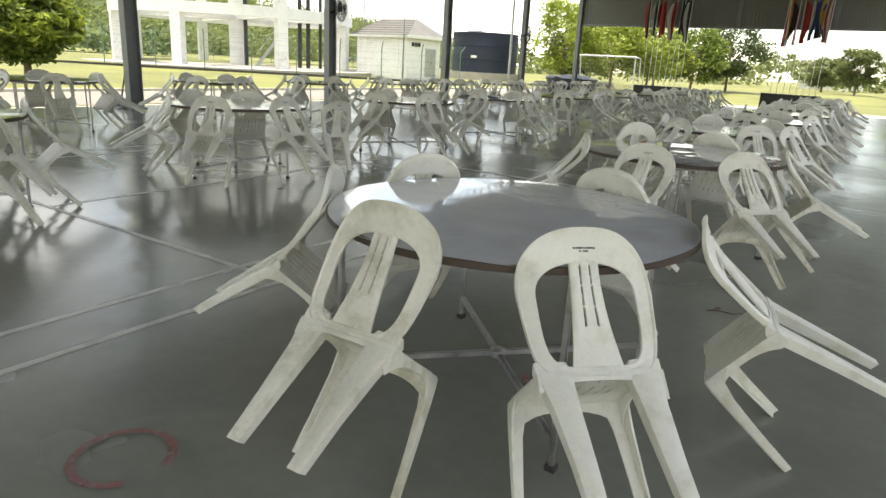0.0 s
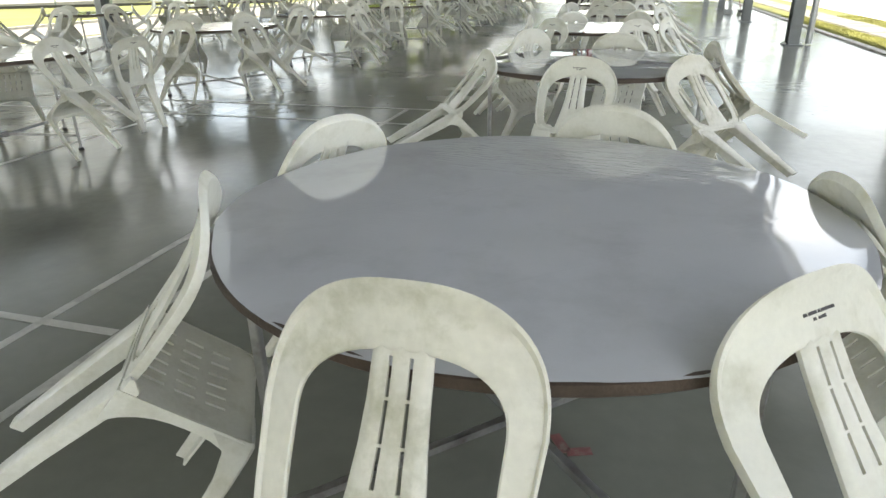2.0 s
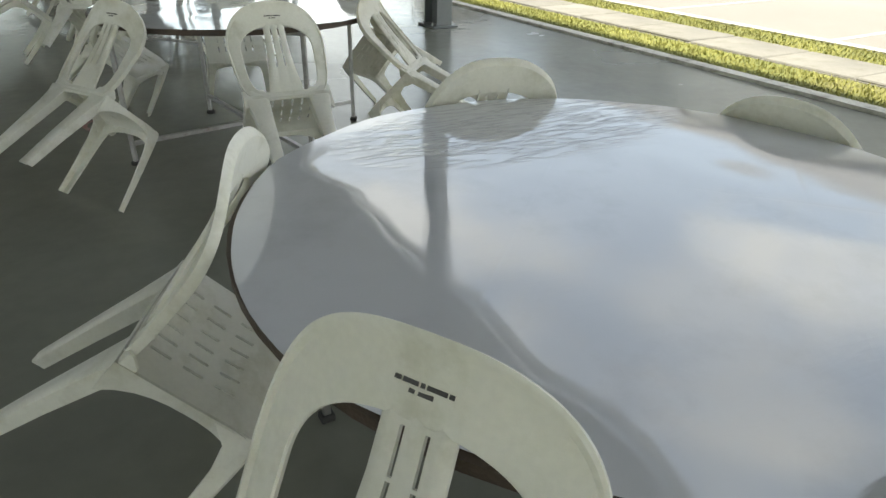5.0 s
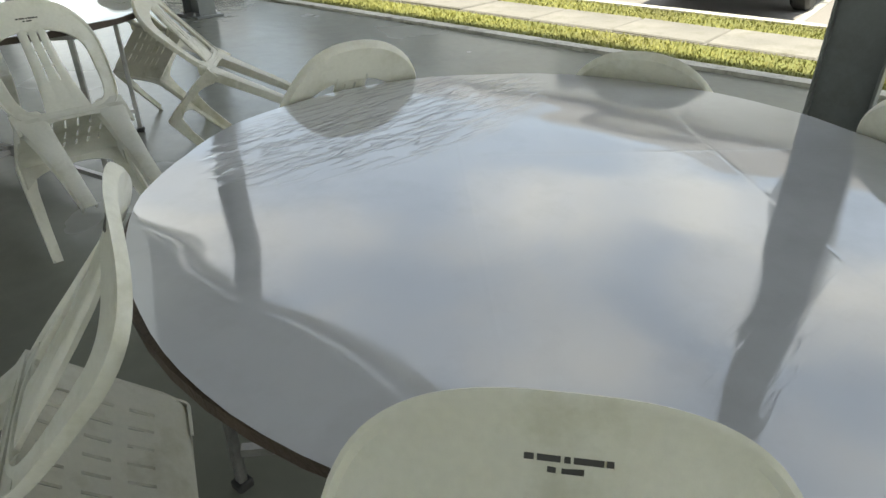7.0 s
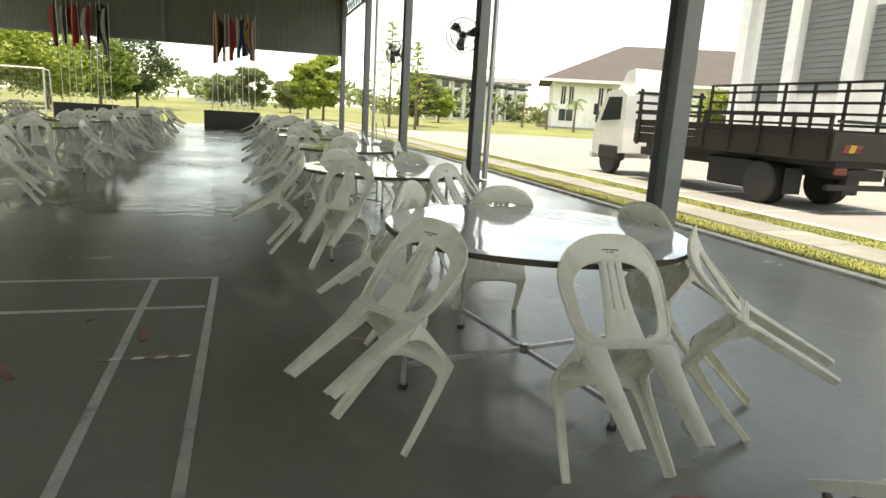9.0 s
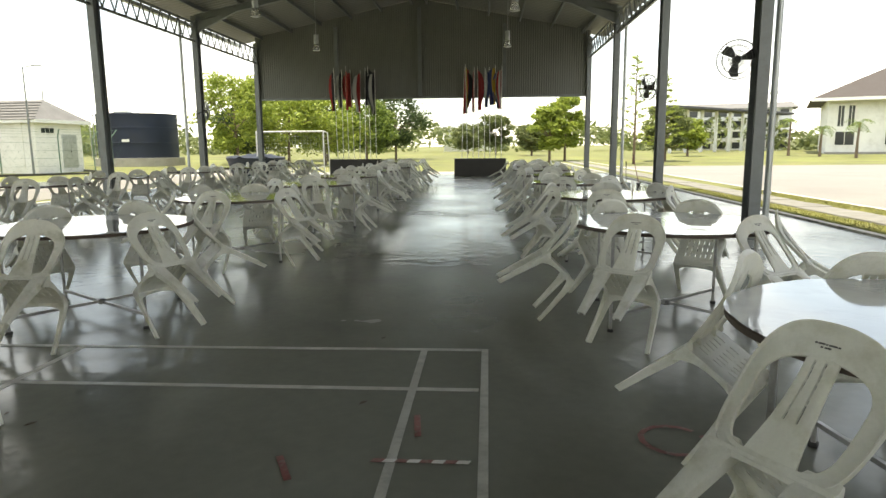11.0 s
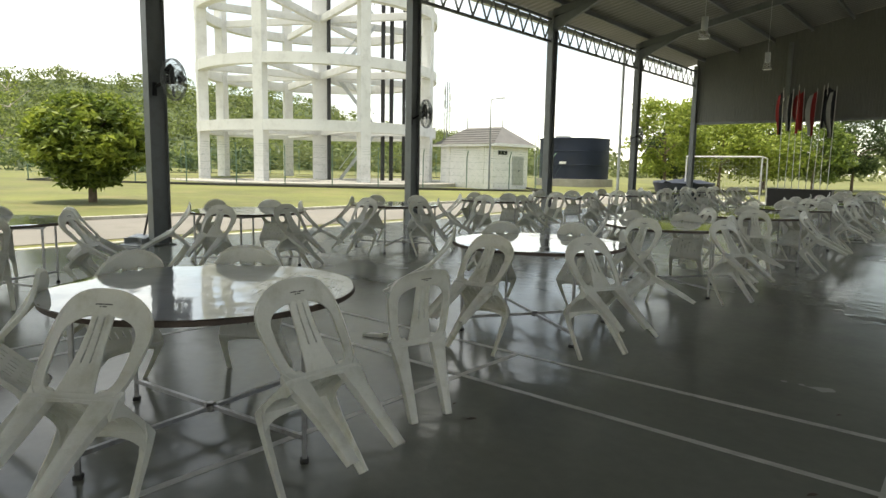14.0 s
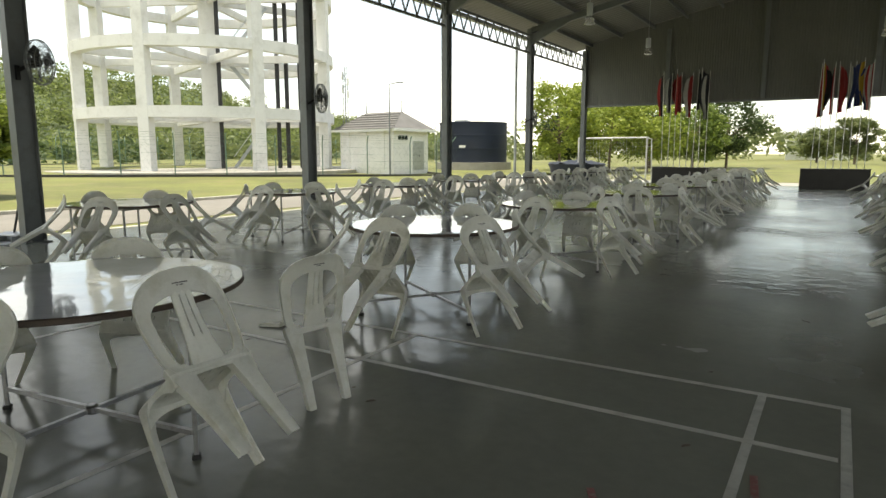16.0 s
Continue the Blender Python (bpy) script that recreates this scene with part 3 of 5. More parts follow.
def wall_fan(x, y, z, heading):
    """A three-bladed fan in a wire cage on a bracket."""
    fan = thing("wall_fan", "black three-bladed industrial fan on a column bracket", "fan", pose(x, y, z, 0, 0, heading), "column fans")
    part("bracket", Shape().bar((0, -0.34, -0.12), (0, -0.1, 0), 0.04, 0.04).box((0, -0.34, -0.15), (0.12, 0.03, 0.22), b=0.004), BLACKPIPE, fan)
    part("motor", Shape().lathe([(0.05, 0), (0.075, 0.02), (0.075, 0.16), (0.04, 0.19)], 14, pose(0, -0.16, 0, -90, 0, 0)), BLACKPIPE, fan, smooth=True)
    cage = Shape()
    for r, yy in ((0.33, 0.03), (0.24, 0.085), (0.14, 0.1), (0.24, -0.06), (0.33, -0.01)):
        cage.tube([(r * math.cos(a), yy, r * math.sin(a)) for a in [2 * math.pi * k / 28 for k in range(29)]], 0.006 if r < 0.3 else 0.009, 5, cap=False)
    for k in range(40):
        a = 2 * math.pi * k / 40
        c, s = math.cos(a), math.sin(a)
        cage.tube([(0.05 * c, 0.105, 0.05 * s), (0.24 * c, 0.085, 0.24 * s), (0.33 * c, 0.03, 0.33 * s), (0.33 * c, -0.01, 0.33 * s), (0.24 * c, -0.06, 0.24 * s), (0.06 * c, -0.09, 0.06 * s)], 0.0035, 4)
    part("cage", cage, COLPAINT, fan, "dull grey wire fan cage")
    part("badge", Shape().lathe([(0.055, 0), (0.05, 0.012)], 16, pose(0, 0.108, 0, -90, 0, 0)), BLACKPIPE, fan)
    for k in range(3):
        a = 2 * math.pi * k / 3 + 0.4
        b = Shape()
        row1, row2 = [], []
        for i in range(7):
            r = 0.05 + 0.24 * i / 6
            w = 0.35 + 0.45 * math.sin(math.pi * (0.15 + 0.75 * i / 6))
            row1.append((r * math.cos(a), 0.0, r * math.sin(a)))
            row2.append((r * math.cos(a + w), 0.05, r * math.sin(a + w)))
        b.ribbon(row1, row2, 0.006)
        part("blade", b, BLACKPIPE, fan)
    return fan


wall_fan(X_LEFT + 0.3, 1.28, 2.75, -60)
wall_fan(X_LEFT + 0.3, 7.48, 2.66, -70)
wall_fan(X_RIGHT - 0.32, 7.55, 2.8, 165)
wall_fan(X_RIGHT - 0.32, 13.7, 2.87, 120)
wall_fan(X_LEFT + 0.3, 19.75, 2.75, -60)


CLEARSHADE = bpy.data.materials.new("clear_shade")
CLEARSHADE.use_nodes = True
cn, cl = CLEARSHADE.node_tree.nodes, CLEARSHADE.node_tree.links
c_mix, c_see = cn.new("ShaderNodeMixShader"), cn.new("ShaderNodeBsdfTransparent")
cn["Principled BSDF"].inputs["Roughness"].default_value = 0.15
c_mix.inputs[0].default_value = 0.75
cl.new(cn["Principled BSDF"].outputs[0], c_mix.inputs[1])
cl.new(c_see.outputs[0], c_mix.inputs[2])
cl.new(c_mix.outputs[0], cn["Material Output"].inputs["Surface"])


def bay_lamp(x, y):
    z = 4.85
    t = RIDGE + 0.31 - slope * abs(x - X_MID)
    lamp = thing("high_bay_lamp", "grey high-bay lamp hung from the roof", "lamp", pose(x, y, 0), "high-bay lamps")
    part("rod", Shape().tube([(0, 0, z + 0.5), (0, 0, t)], 0.01, 6), GALV, lamp)
    part("ballast", Shape().tube([(0, 0, z + 0.22), (0, 0, z + 0.55)], 0.085, 12), GALV, lamp, smooth=True)
    part("reflector", Shape().lathe([(0.085, z + 0.22), (0.11, z + 0.14), (0.15, z + 0.02), (0.16, z), (0.145, z + 0.01), (0.09, z + 0.16)], 20), CLEARSHADE, lamp, "clear flared plastic shade", smooth=True)
    part("lens", Shape().lathe([(0.14, z + 0.006), (0.09, z - 0.012)], 20), WHITEPAINT, lamp)


for y in (-11, -5, 1.1, 7.2, 13.4, 19.6):
    bay_lamp(-6.2, y)
    bay_lamp(0.74, y)

# ---- tables and chairs ----
TABLE_R, TABLE_H = 0.757, 0.768


def build_table():
    t = thing("round_table", "round folding table under white plastic film on steel legs", "table", pose(0, 0, -50), "round banquet tables")
    part("tabletop", Shape().lathe([(0.72, TABLE_H - 0.028), (TABLE_R - 0.003, TABLE_H - 0.0275), (TABLE_R, TABLE_H - 0.024), (TABLE_R, TABLE_H - 0.005), (TABLE_R - 0.004, TABLE_H - 0.002)], 64), PLYWOOD, t, "brown plywood table board", smooth=True)
    # film: thin sheet trimmed unevenly at the edge, here and there folded over it
    n, v, f = 96, [], []
    rings = [(0.0, 0.0, 0), (0.25, 0.0, 0), (0.5, 0.0, 0), (0.68, 0.0, 0.4), (TABLE_R - 0.03, 0.0, 1), (TABLE_R + 0.0005, 0.0, 2)]
    rr = random.Random(7)
    hem = [rr.uniform(-0.8, 0.7) for _ in range(24)]
    for r, dz, w in rings[1:]:
        for k in range(n):
            a = 2 * math.pi * k / n
            z = TABLE_H + 0.001 + dz + 0.0015 * noise.noise(Vector((r * math.cos(a) * 5, r * math.sin(a) * 5, 0)))
            rad = r
            if w == 2:
                h = hem[k * 24 // n] * (1 - (k * 24 / n) % 1) + hem[(k * 24 // n + 1) % 24] * ((k * 24 / n) % 1)
                z -= 0.008 * max(0.0, h)
                rad += 0.004 * h if h > 0 else 0.016 * h
            v.append((rad * math.cos(a), rad * math.sin(a), z))
    v.append((0, 0, TABLE_H + 0.001))
    m = len(rings) - 1
    f = [(i * n + k, i * n + (k + 1) % n, (i + 1) * n + (k + 1) % n, (i + 1) * n + k) for i in range(m - 1) for k in range(n)]
    f += [(m * n, k, (k + 1) % n) for k in range(n)]
    part("film", Shape().add(v, f), FILM, t, "creased glossy white plastic film cover", smooth=True)
    for i in (-1, 1):
        for j in (-1, 1):
            leg = part("leg", Shape().box((i * 0.49, j * 0.49, 0.38), (0.022, 0.022, 0.72), b=0.003), STEEL, t)
            part("rubber_foot", Shape().box((i * 0.49, j * 0.49, 0.012), (0.04, 0.04, 0.024), b=0.004), RUBBER, leg)
    for j in (-1, 1):
        part("top_rail", Shape().box((0, j * 0.49, 0.727), (1.03, 0.028, 0.028), b=0.003), STEEL, t)
        part("under_bar", Shape().box((j * 0.49, 0, 0.724), (0.026, 0.95, 0.026), b=0.003), STEEL, t)
        part("brace", Shape().bar((-0.48, -0.48 * j, 0.12), (0.48, 0.48 * j, 0.12 + 0.006 * j), 0.022, 0.022), STEEL, t)
    part("hub", Shape().lathe([(0.03, 0.1), (0.035, 0.11), (0.035, 0.135), (0.02, 0.145)], 10), STEEL, t)
    return t


def back_y(u, z):
    """How far behind the front feet the backrest lies."""
    h = max(0.0, (z - 0.40) / 0.44)
    return -0.313 - 0.075 * (0.4 * h + 0.6 * h ** 5) + 0.036 * (u / 0.2) ** 2 * (0.3 + 0.7 * h)


def grid_solid(rows, holes, push):
    """A plate over a grid of points, push(p) being the other side of p; cells in holes are cut through."""
    ny, nx = len(rows), len(rows[0])
    v = [p for row in rows for p in row] + [push(p) for row in rows for p in row]
    k, f = nx * ny, []
    full = {(i, j) for j in range(ny - 1) for i in range(nx - 1)} - set(holes)
    for i, j in sorted(full):
        a, b, c, e = j * nx + i, j * nx + i + 1, (j + 1) * nx + i + 1, (j + 1) * nx + i
        f += [(a, b, c, e), (k + a, k + e, k + c, k + b)]
        for p, q, side in ((a, b, (i, j - 1)), (b, c, (i + 1, j)), (c, e, (i, j + 1)), (e, a, (i - 1, j))):
            if side not in full:
                f.append((p, k + p, k + q, q))
    return Shape().add(v, f)


def stations(outlines):
    """A solid through outlines of the same count, one after the other."""
    n, s = len(outlines[0]), Shape()
    f = [(i * n + k, i * n + (k + 1) % n, (i + 1) * n + (k + 1) % n, (i + 1) * n + k) for i in range(len(outlines) - 1) for k in range(n)]
    f += [tuple(range(n))[::-1], tuple(range((len(outlines) - 1) * n, len(outlines) * n))]
    return s.add([p for o in outlines for p in o], f)


def build_chair():
    c = thing("plastic_chair", "dusty white stackable plastic chair tipped against the table", "chair", pose(2, 0, -50), "chairs round the tables")
    # frame of the back: one moulded hoop with a curled rim, closed by a low bar above the seat
    section = ((0.0, -0.015), (0.0, -0.002), (0.05, 0.006), (0.5, 0.007), (0.95, 0.006), (1.0, 0.002), (1.0, -0.005), (0.94, -0.008), (0.5, -0.007), (0.16, -0.007), (0.07, -0.015))
    n, m, v = 72, len(section), []
    for i in range(n):
        a = 2 * math.pi * i / n
        s, k = math.sin(a), math.cos(a)
        sg = 1 if s >= 0 else -1
        s = abs(s)
        if k >= 0:
            o = (sg * 0.217 * s ** 0.74, 0.655 + 0.186 * k ** 0.74)
            q = (sg * 0.159 * s ** 0.8, 0.645 + 0.101 * k ** 0.8)
        else:
            o = (sg * (0.217 - 0.026 * (-k) ** 0.4) * s ** 0.3, 0.655 - 0.252 * (-k) ** 0.42)
            q = (sg * (0.159 - 0.008 * (-k) ** 0.4) * s ** 0.38, 0.645 - 0.213 * (-k) ** 0.42)
        for w, off in section:
            u, z = o[0] + (q[0] - o[0]) * w, o[1] + (q[1] - o[1]) * w
            v.append((u, back_y(u, z) + off, z))
    part("backrest", Shape().add(v, [(i * m + k, i * m + (k + 1) % m, ((i + 1) % n) * m + (k + 1) % m, ((i + 1) % n) * m + k) for i in range(n) for k in range(m)]), PLASTIC, c, smooth=True)
    # splat: three ribs, with two rows of slots between them, spreading towards the seat
    us = (-1, -0.88, -0.66, -0.4, -0.27, 0, 0.27, 0.4, 0.66, 0.88, 1)
    swell = (0.004, -0.002, -0.005, -0.001, -0.001, -0.005, -0.001, -0.001, -0.005, -0.002, 0.004)
    zs = (0.412, 0.435, 0.465, 0.50, 0.535, 0.55, 0.609, 0.614, 0.675, 0.68, 0.738, 0.75, 0.765)
    rows = []
    for z in zs:
        half = 0.047 + 0.033 * max(0.0, (0.74 - z) / 0.32) ** 2
        rib = min(1.0, max(0.15, (z - 0.47) / 0.07))
        rows.append([(u * half, back_y(u * half, z) + w * rib - 0.003, z) for u, w in zip(us, swell)])
    part("splat", grid_solid(rows, [(i, j) for i in (3, 6) for j in (5, 7, 9)], lambda p: (p[0], p[1] + 0.008, p[2])), PLASTIC, c, smooth=True)
    # printed mark on the rear of the top band
    pr = Shape()
    for u, z, w in ((-0.031, 0.786, 0.008), (-0.015, 0.786, 0.019), (0.0, 0.786, 0.005), (0.017, 0.786, 0.024), (0.034, 0.786, 0.006), (-0.012, 0.777, 0.007), (0.005, 0.777, 0.018)):
        pr.box((u, back_y(u, z) - 0.0078, z), (w, 0.0014, 0.0052))
    part("printed_label", pr, INK, c, "small dark printed mark", kind="stuff")
    # seat with drain slots
    xs, ys = [-0.19, -0.165], [-0.318, -0.306]
    for k in range(6):
        x = -0.11 + 0.044 * k
        xs += [x - 0.004, x + 0.004]
    xs += [0.165, 0.19]
    for k in range(3):
        y = -0.26 + 0.075 * k
        ys += [y - 0.024, y + 0.024]
    ys += [-0.05, -0.02, -0.004]
    zz = lambda x, y: 0.42 - 0.014 * math.exp(-((x / 0.13) ** 2 + ((y + 0.17) / 0.13) ** 2)) - 0.02 * max(0, (y + 0.06) / 0.06) ** 2 - 0.006 * max(0, (abs(x) - 0.165) / 0.025)  # noqa: E731
    cut = [(i, j) for i in range(2, 14, 2) for j in (2, 4, 6)]
    part("seat", grid_solid([[(x, y, zz(x, y)) for x in xs] for y in ys], cut, lambda p: (p[0], p[1], p[2] - 0.006)), PLASTIC, c, smooth=True)
    # apron: one arched band round under the seat
    ring = []
    for (x0, y0), (x1, y1), deep in (((-0.192, -0.324), (0.192, -0.324), 0.03), ((0.192, -0.324), (0.192, 0.0), 0.06), ((0.192, 0.0), (-0.192, 0.0), 0.06), ((-0.192, 0.0), (-0.192, -0.324), 0.06)):
        for i in range(10):
            p = i / 10
            x, y = x0 + (x1 - x0) * p, y0 + (y1 - y0) * p
            ring.append((x, y, zz(x * 0.98, max(-0.31, y)) + 0.001, 0.026 + deep * abs(2 * p - 1) ** 2.6))
    v, m = [], len(ring)
    for x, y, z, d in ring:
        ix, iy = x * 0.965, -0.162 + (y + 0.162) * 0.965
        v += [(x, y, z), (x, y, z - d), (ix, iy, z - d), (ix, iy, z)]
    part("apron", Shape().add(v, [(4 * i + k, 4 * i + (k + 1) % 4, 4 * ((i + 1) % m) + (k + 1) % 4, 4 * ((i + 1) % m) + k) for i in range(m) for k in range(4)]), PLASTIC, c, smooth=True)
    # legs: tapered channels, open towards the inside
    for sx in (-1, 1):
        rear = []
        for z, cu, w, d, y in ((0.0, 0.121, 0.046, 0.034, -0.450), (0.16, 0.123, 0.058, 0.04, -0.402), (0.31, 0.129, 0.076, 0.045, -0.354), (0.39, 0.135, 0.096, 0.044, -0.328), (0.425, 0.138, 0.108, 0.036, -0.318), (0.45, 0.146, 0.094, 0.012, -0.316)):
            o = [(-1, 0.004), (-0.8, 0), (0.8, 0), (1, 0.004), (1, d), (0.84, d), (0.8, 0.007), (-0.8, 0.007), (-0.84, d), (-1, d)]
            rear.append([(sx * (cu + a * w / 2), y + b, z) for a, b in o])
        part("leg", stations(rear), PLASTIC, c, smooth=True)
        fore = []
        for z, u, w, d, y in ((0.0, 0.226, 0.036, 0.032, 0.008), (0.15, 0.215, 0.040, 0.038, 0.008), (0.30, 0.204, 0.048, 0.048, 0.006), (0.37, 0.198, 0.062, 0.064, 0.004), (0.405, 0.194, 0.095, 0.10, 0.001), (0.413, 0.188, 0.10, 0.11, -0.006)):
            o = [(0, -0.008), (-0.008, 0), (-w, 0), (-w, -0.007), (-0.009, -0.007), (-0.007, -0.009), (-0.007, -d), (0, -d)]
            fore.append([(sx * (u + a), y + b, z) for a, b in o])
        part("leg", stations(fore), PLASTIC, c, smooth=True)
    return c


TABLE, CHAIR = build_table(), build_chair()


def back_at(z, tilt):
    """How far towards the table the tipped backrest lies at height z."""
    s, co = math.sin(radians(tilt)), math.cos(radians(tilt))
    pts = []
    for i in range(12):
        h = 0.40 + 0.44 * i / 11
        y = back_y(0.0, h) + 0.008
        pts.append((-y * s + h * co, y * co + h * s))
    for (z0, y0), (z1, y1) in zip(pts, pts[1:]):
        if z0 <= z <= z1:
            return y0 + (y1 - y0) * (z - z0) / (z1 - z0)
    return pts[-1][1]


def soil(made, grimy):
    """Gives a chair the grimy plastic."""
    if grimy:
        tagged(made, "grimy white stackable plastic chair tipped against the table")
        for piece in list(made.children):
            if piece.name.startswith(("backrest", "seat", "splat", "apron", "leg")):
                piece.material_slots[0].link = "OBJECT"
                piece.material_slots[0].material = GRIMY
            elif piece.name.startswith("printed_label"):
                bpy.data.objects.remove(piece)


def tipped_chair(tx, ty, angle, tilt=50, twist=0.0):
    """A chair tipped on its front feet, its back against the rim of the table at (tx, ty)."""
    reach = TABLE_R + 0.016 + back_at(TABLE_H, tilt)
    a = radians(angle)
    m = pose(tx + reach * math.cos(a), ty + reach * math.sin(a), 0.0, 0, 0, angle + 90 + twist) @ pose(0, 0, 0.004, -tilt, 0, 0)
    return copy_thing(CHAIR, m)


# the chairs passed nearest: front feet, heading, tilt, grimy or not
NEAR = (
    (1.607, -5.897, 0.7, 38.2, True),
    (2.371, -5.672, 43.9, 43.1, False),
    (0.825, -5.425, 300.1, 38.6, False),
    (2.785, -4.697, 102.1, 50.7, False),
    (1.894, -3.951, 167.3, 42.7, False),
    (0.770, -4.484, 241.9, 41.2, False),
    (0.703, -2.555, 301.1, 46.3, False),
    (1.561, -3.059, 353.8, 44.6, False),
    (2.424, -2.750, 47.0, 46.6, True),
    (-2.250, -2.335, 87.3, 38.8, False),
    (-2.688, -3.201, 33.7, 42.6, False),
    (1.012, -1.378, 232.7, 32.9, False),
)
for x, y, heading, tilt, grimy in NEAR:
    soil(copy_thing(CHAIR, pose(x, y, 0.004, 0, 0, heading) @ pose(0, 0, 0, -tilt, 0, 0)), grimy)

# each table: x, y, turn, then its other chairs as angle, twist, tilt
SPOTS = [
    (1.655, -4.938, 0, ()),
    (1.634, -2.008, -35, ((11.7, 0, 44), (81, 0, 43.3))),
    (1.46, 0.93, -4, ((117.3, 0, 43.3), (178, 3, 43), (237, -1.1, 42), (302.3, 0, 43.8), (-23.2, 0, 43.3), (56.7, 0, 43.2))),
    (-3.212, -2.325, -38, ((243.4, 0, 42.6), (132.2, 0, 43), (184.3, 0, 43.7))),
    (-3.17, 0.8, 12, ((216.5, 0, 43.2), (273.7, 1.5, 43.9), (333.2, 2.1, 41.5), (35, 0, 42.5), (92, -4, 42), (150.8, 0, 43.4))),
    (-3.2, -5.4, 15, ((10, 0, 43), (70, 3, 43), (130, -2, 44), (190, 1, 43), (250, 0, 42), (310, 2, 43)))]
rr = random.Random(11)
for x0, y0, step, count, drift in ((1.5, 3.8, 2.85, 6, 0.0), (-3.02, 3.6, 2.87, 7, 0.0), (-8.0, -4.9, 2.9, 10, 0.03)):
    for k in range(count):
        base = rr.uniform(0, 60)
        SPOTS.append((x0 + rr.uniform(-0.1, 0.1) + drift * k, y0 + step * k, rr.uniform(0, 90),
                      [(base + 60 * i + rr.uniform(-8, 8), rr.uniform(-5, 5), 43.3 + rr.uniform(-2, 2)) for i in range(6)]))
for x, y, turn, angles in SPOTS:
    copy_thing(TABLE, pose(x, y, 0, 0, 0, turn))
    for a, twist, tilt in angles:
        soil(tipped_chair(x, y, a, tilt, twist), a in (11.7, 273.7))
# one chair has lost its seat and fore legs
wreck = tagged(copy_thing(CHAIR, pose(-2.876, -1.339, 0, 0, 0, 79.4)), "broken white plastic chair, its seat and fore legs gone")
for piece in list(wreck.children):
    if piece.name.startswith(("seat", "apron")) or (piece.name.startswith("leg") and max(p.co.y for p in piece.data.vertices) > -0.1):
        bpy.data.objects.remove(piece)
for ob in [o for t in (TABLE, CHAIR) for o in (t, *t.children_recursive)]:
    bpy.data.objects.remove(ob)

# ---- flags and podiums at the hall end ----
FLAGCOL = {
    "red": surface("flag_red", (0.34, 0.03, 0.03), 0.8, var=0.2, scale=6), "yellow": surface("flag_yellow", (0.36, 0.24, 0.02), 0.8, var=0.2, scale=6),
    "black": surface("flag_black", (0.015, 0.015, 0.02), 0.8, var=0.2, scale=6), "white": surface("flag_white", (0.42, 0.42, 0.40), 0.8, var=0.1, scale=6),
    "blue": surface("flag_blue", (0.02, 0.035, 0.12), 0.8, var=0.2, scale=6)}


def flag(x, y, base, colours, seed):
    r = random.Random(seed)
    fl_ = thing("flag", "cloth flag hanging limp from a pole", "flag", pose(x, y, base, r.uniform(-2, 2), r.uniform(-2.5, 2.5), r.uniform(0, 360)), "flags at the hall end")
    top = 4.85 - base + r.uniform(-0.12, 0.08)
    part("pole", Shape().tube([(0, 0, 0), (0, 0, top)], 0.014, 8), WHITEPAINT, fl_, smooth=True)
    part("finial", Shape().lathe([(0.012, top), (0.022, top + 0.02), (0.012, top + 0.07), (0.003, top + 0.1)], 8), GALV, fl_)
    n, k, length = 9, 8, r.uniform(1.55, 1.95)
    for c, name in enumerate(colours):
        i0 = c * n // len(colours)
        i1 = (c + 1) * n // len(colours)
        rows = []
        for j in range(k + 1):
            h = j / k
            row = []
            for i in range(i0, i1 + 1):
                u = i / n
                wid = 0.02 + 0.44 * u * (0.45 + 0.55 * math.sin(math.pi * min(1, 0.15 + h)))
                fold = 0.055 * math.sin(u * 11 + seed) * (0.3 + 0.7 * h)
                row.append((wid, fold, top - 0.05 - length * (0.1 * u + h * (1 - 0.12 * u))))
            rows.append(row)
        v = [p for row in rows for p in row]
        w = i1 - i0 + 1
        f = [(j * w + i, j * w + i + 1, (j + 1) * w + i + 1, (j + 1) * w + i) for j in range(k) for i in range(w - 1)]
        v2 = [(p[0], p[1] + 0.004, p[2]) for p in v]
        s = Shape().add(v, f).add(v2, f)
        part("cloth", s, FLAGCOL[name], fl_, name + " cloth", smooth=True)


GROUP1 = (("black", "red"), ("black", "white"), ("white", "red"), ("red",), ("red", "white"), ("black", "white"), ("black",), ("black", "white", "black"))
GROUP2 = (("red", "black"), ("yellow", "red"), ("red", "white", "black"), ("red",), ("white", "blue"), ("blue", "black"), ("yellow", "blue"), ("red", "white", "red", "white", "blue"))
for x0, x1, cols, s0 in ((-7.1, -5.05, GROUP1, 3), (-1.33, 0.72, GROUP2, 40)):
    pod = thing("flag_podium", "dark low timber box holding the flagpoles", "podium", pose((x0 + x1) / 2, 25.5, 0), "flag podiums")
    part("case", Shape().box((0, 0, 0.395), (x1 - x0 + 0.3, 0.55, 0.78), b=0.01), DARKPANEL, pod)
    part("top_board", Shape().box((0, 0, 0.795), (x1 - x0 + 0.34, 0.6, 0.02), b=0.006), DARKPANEL, pod)
    for k in range(8):
        flag((x0 + x1) / 2 + 0.06 + (x1 - x0) * 0.88 * (k / 7 - 0.5), 25.5, 0.8, cols[k], s0 + k)


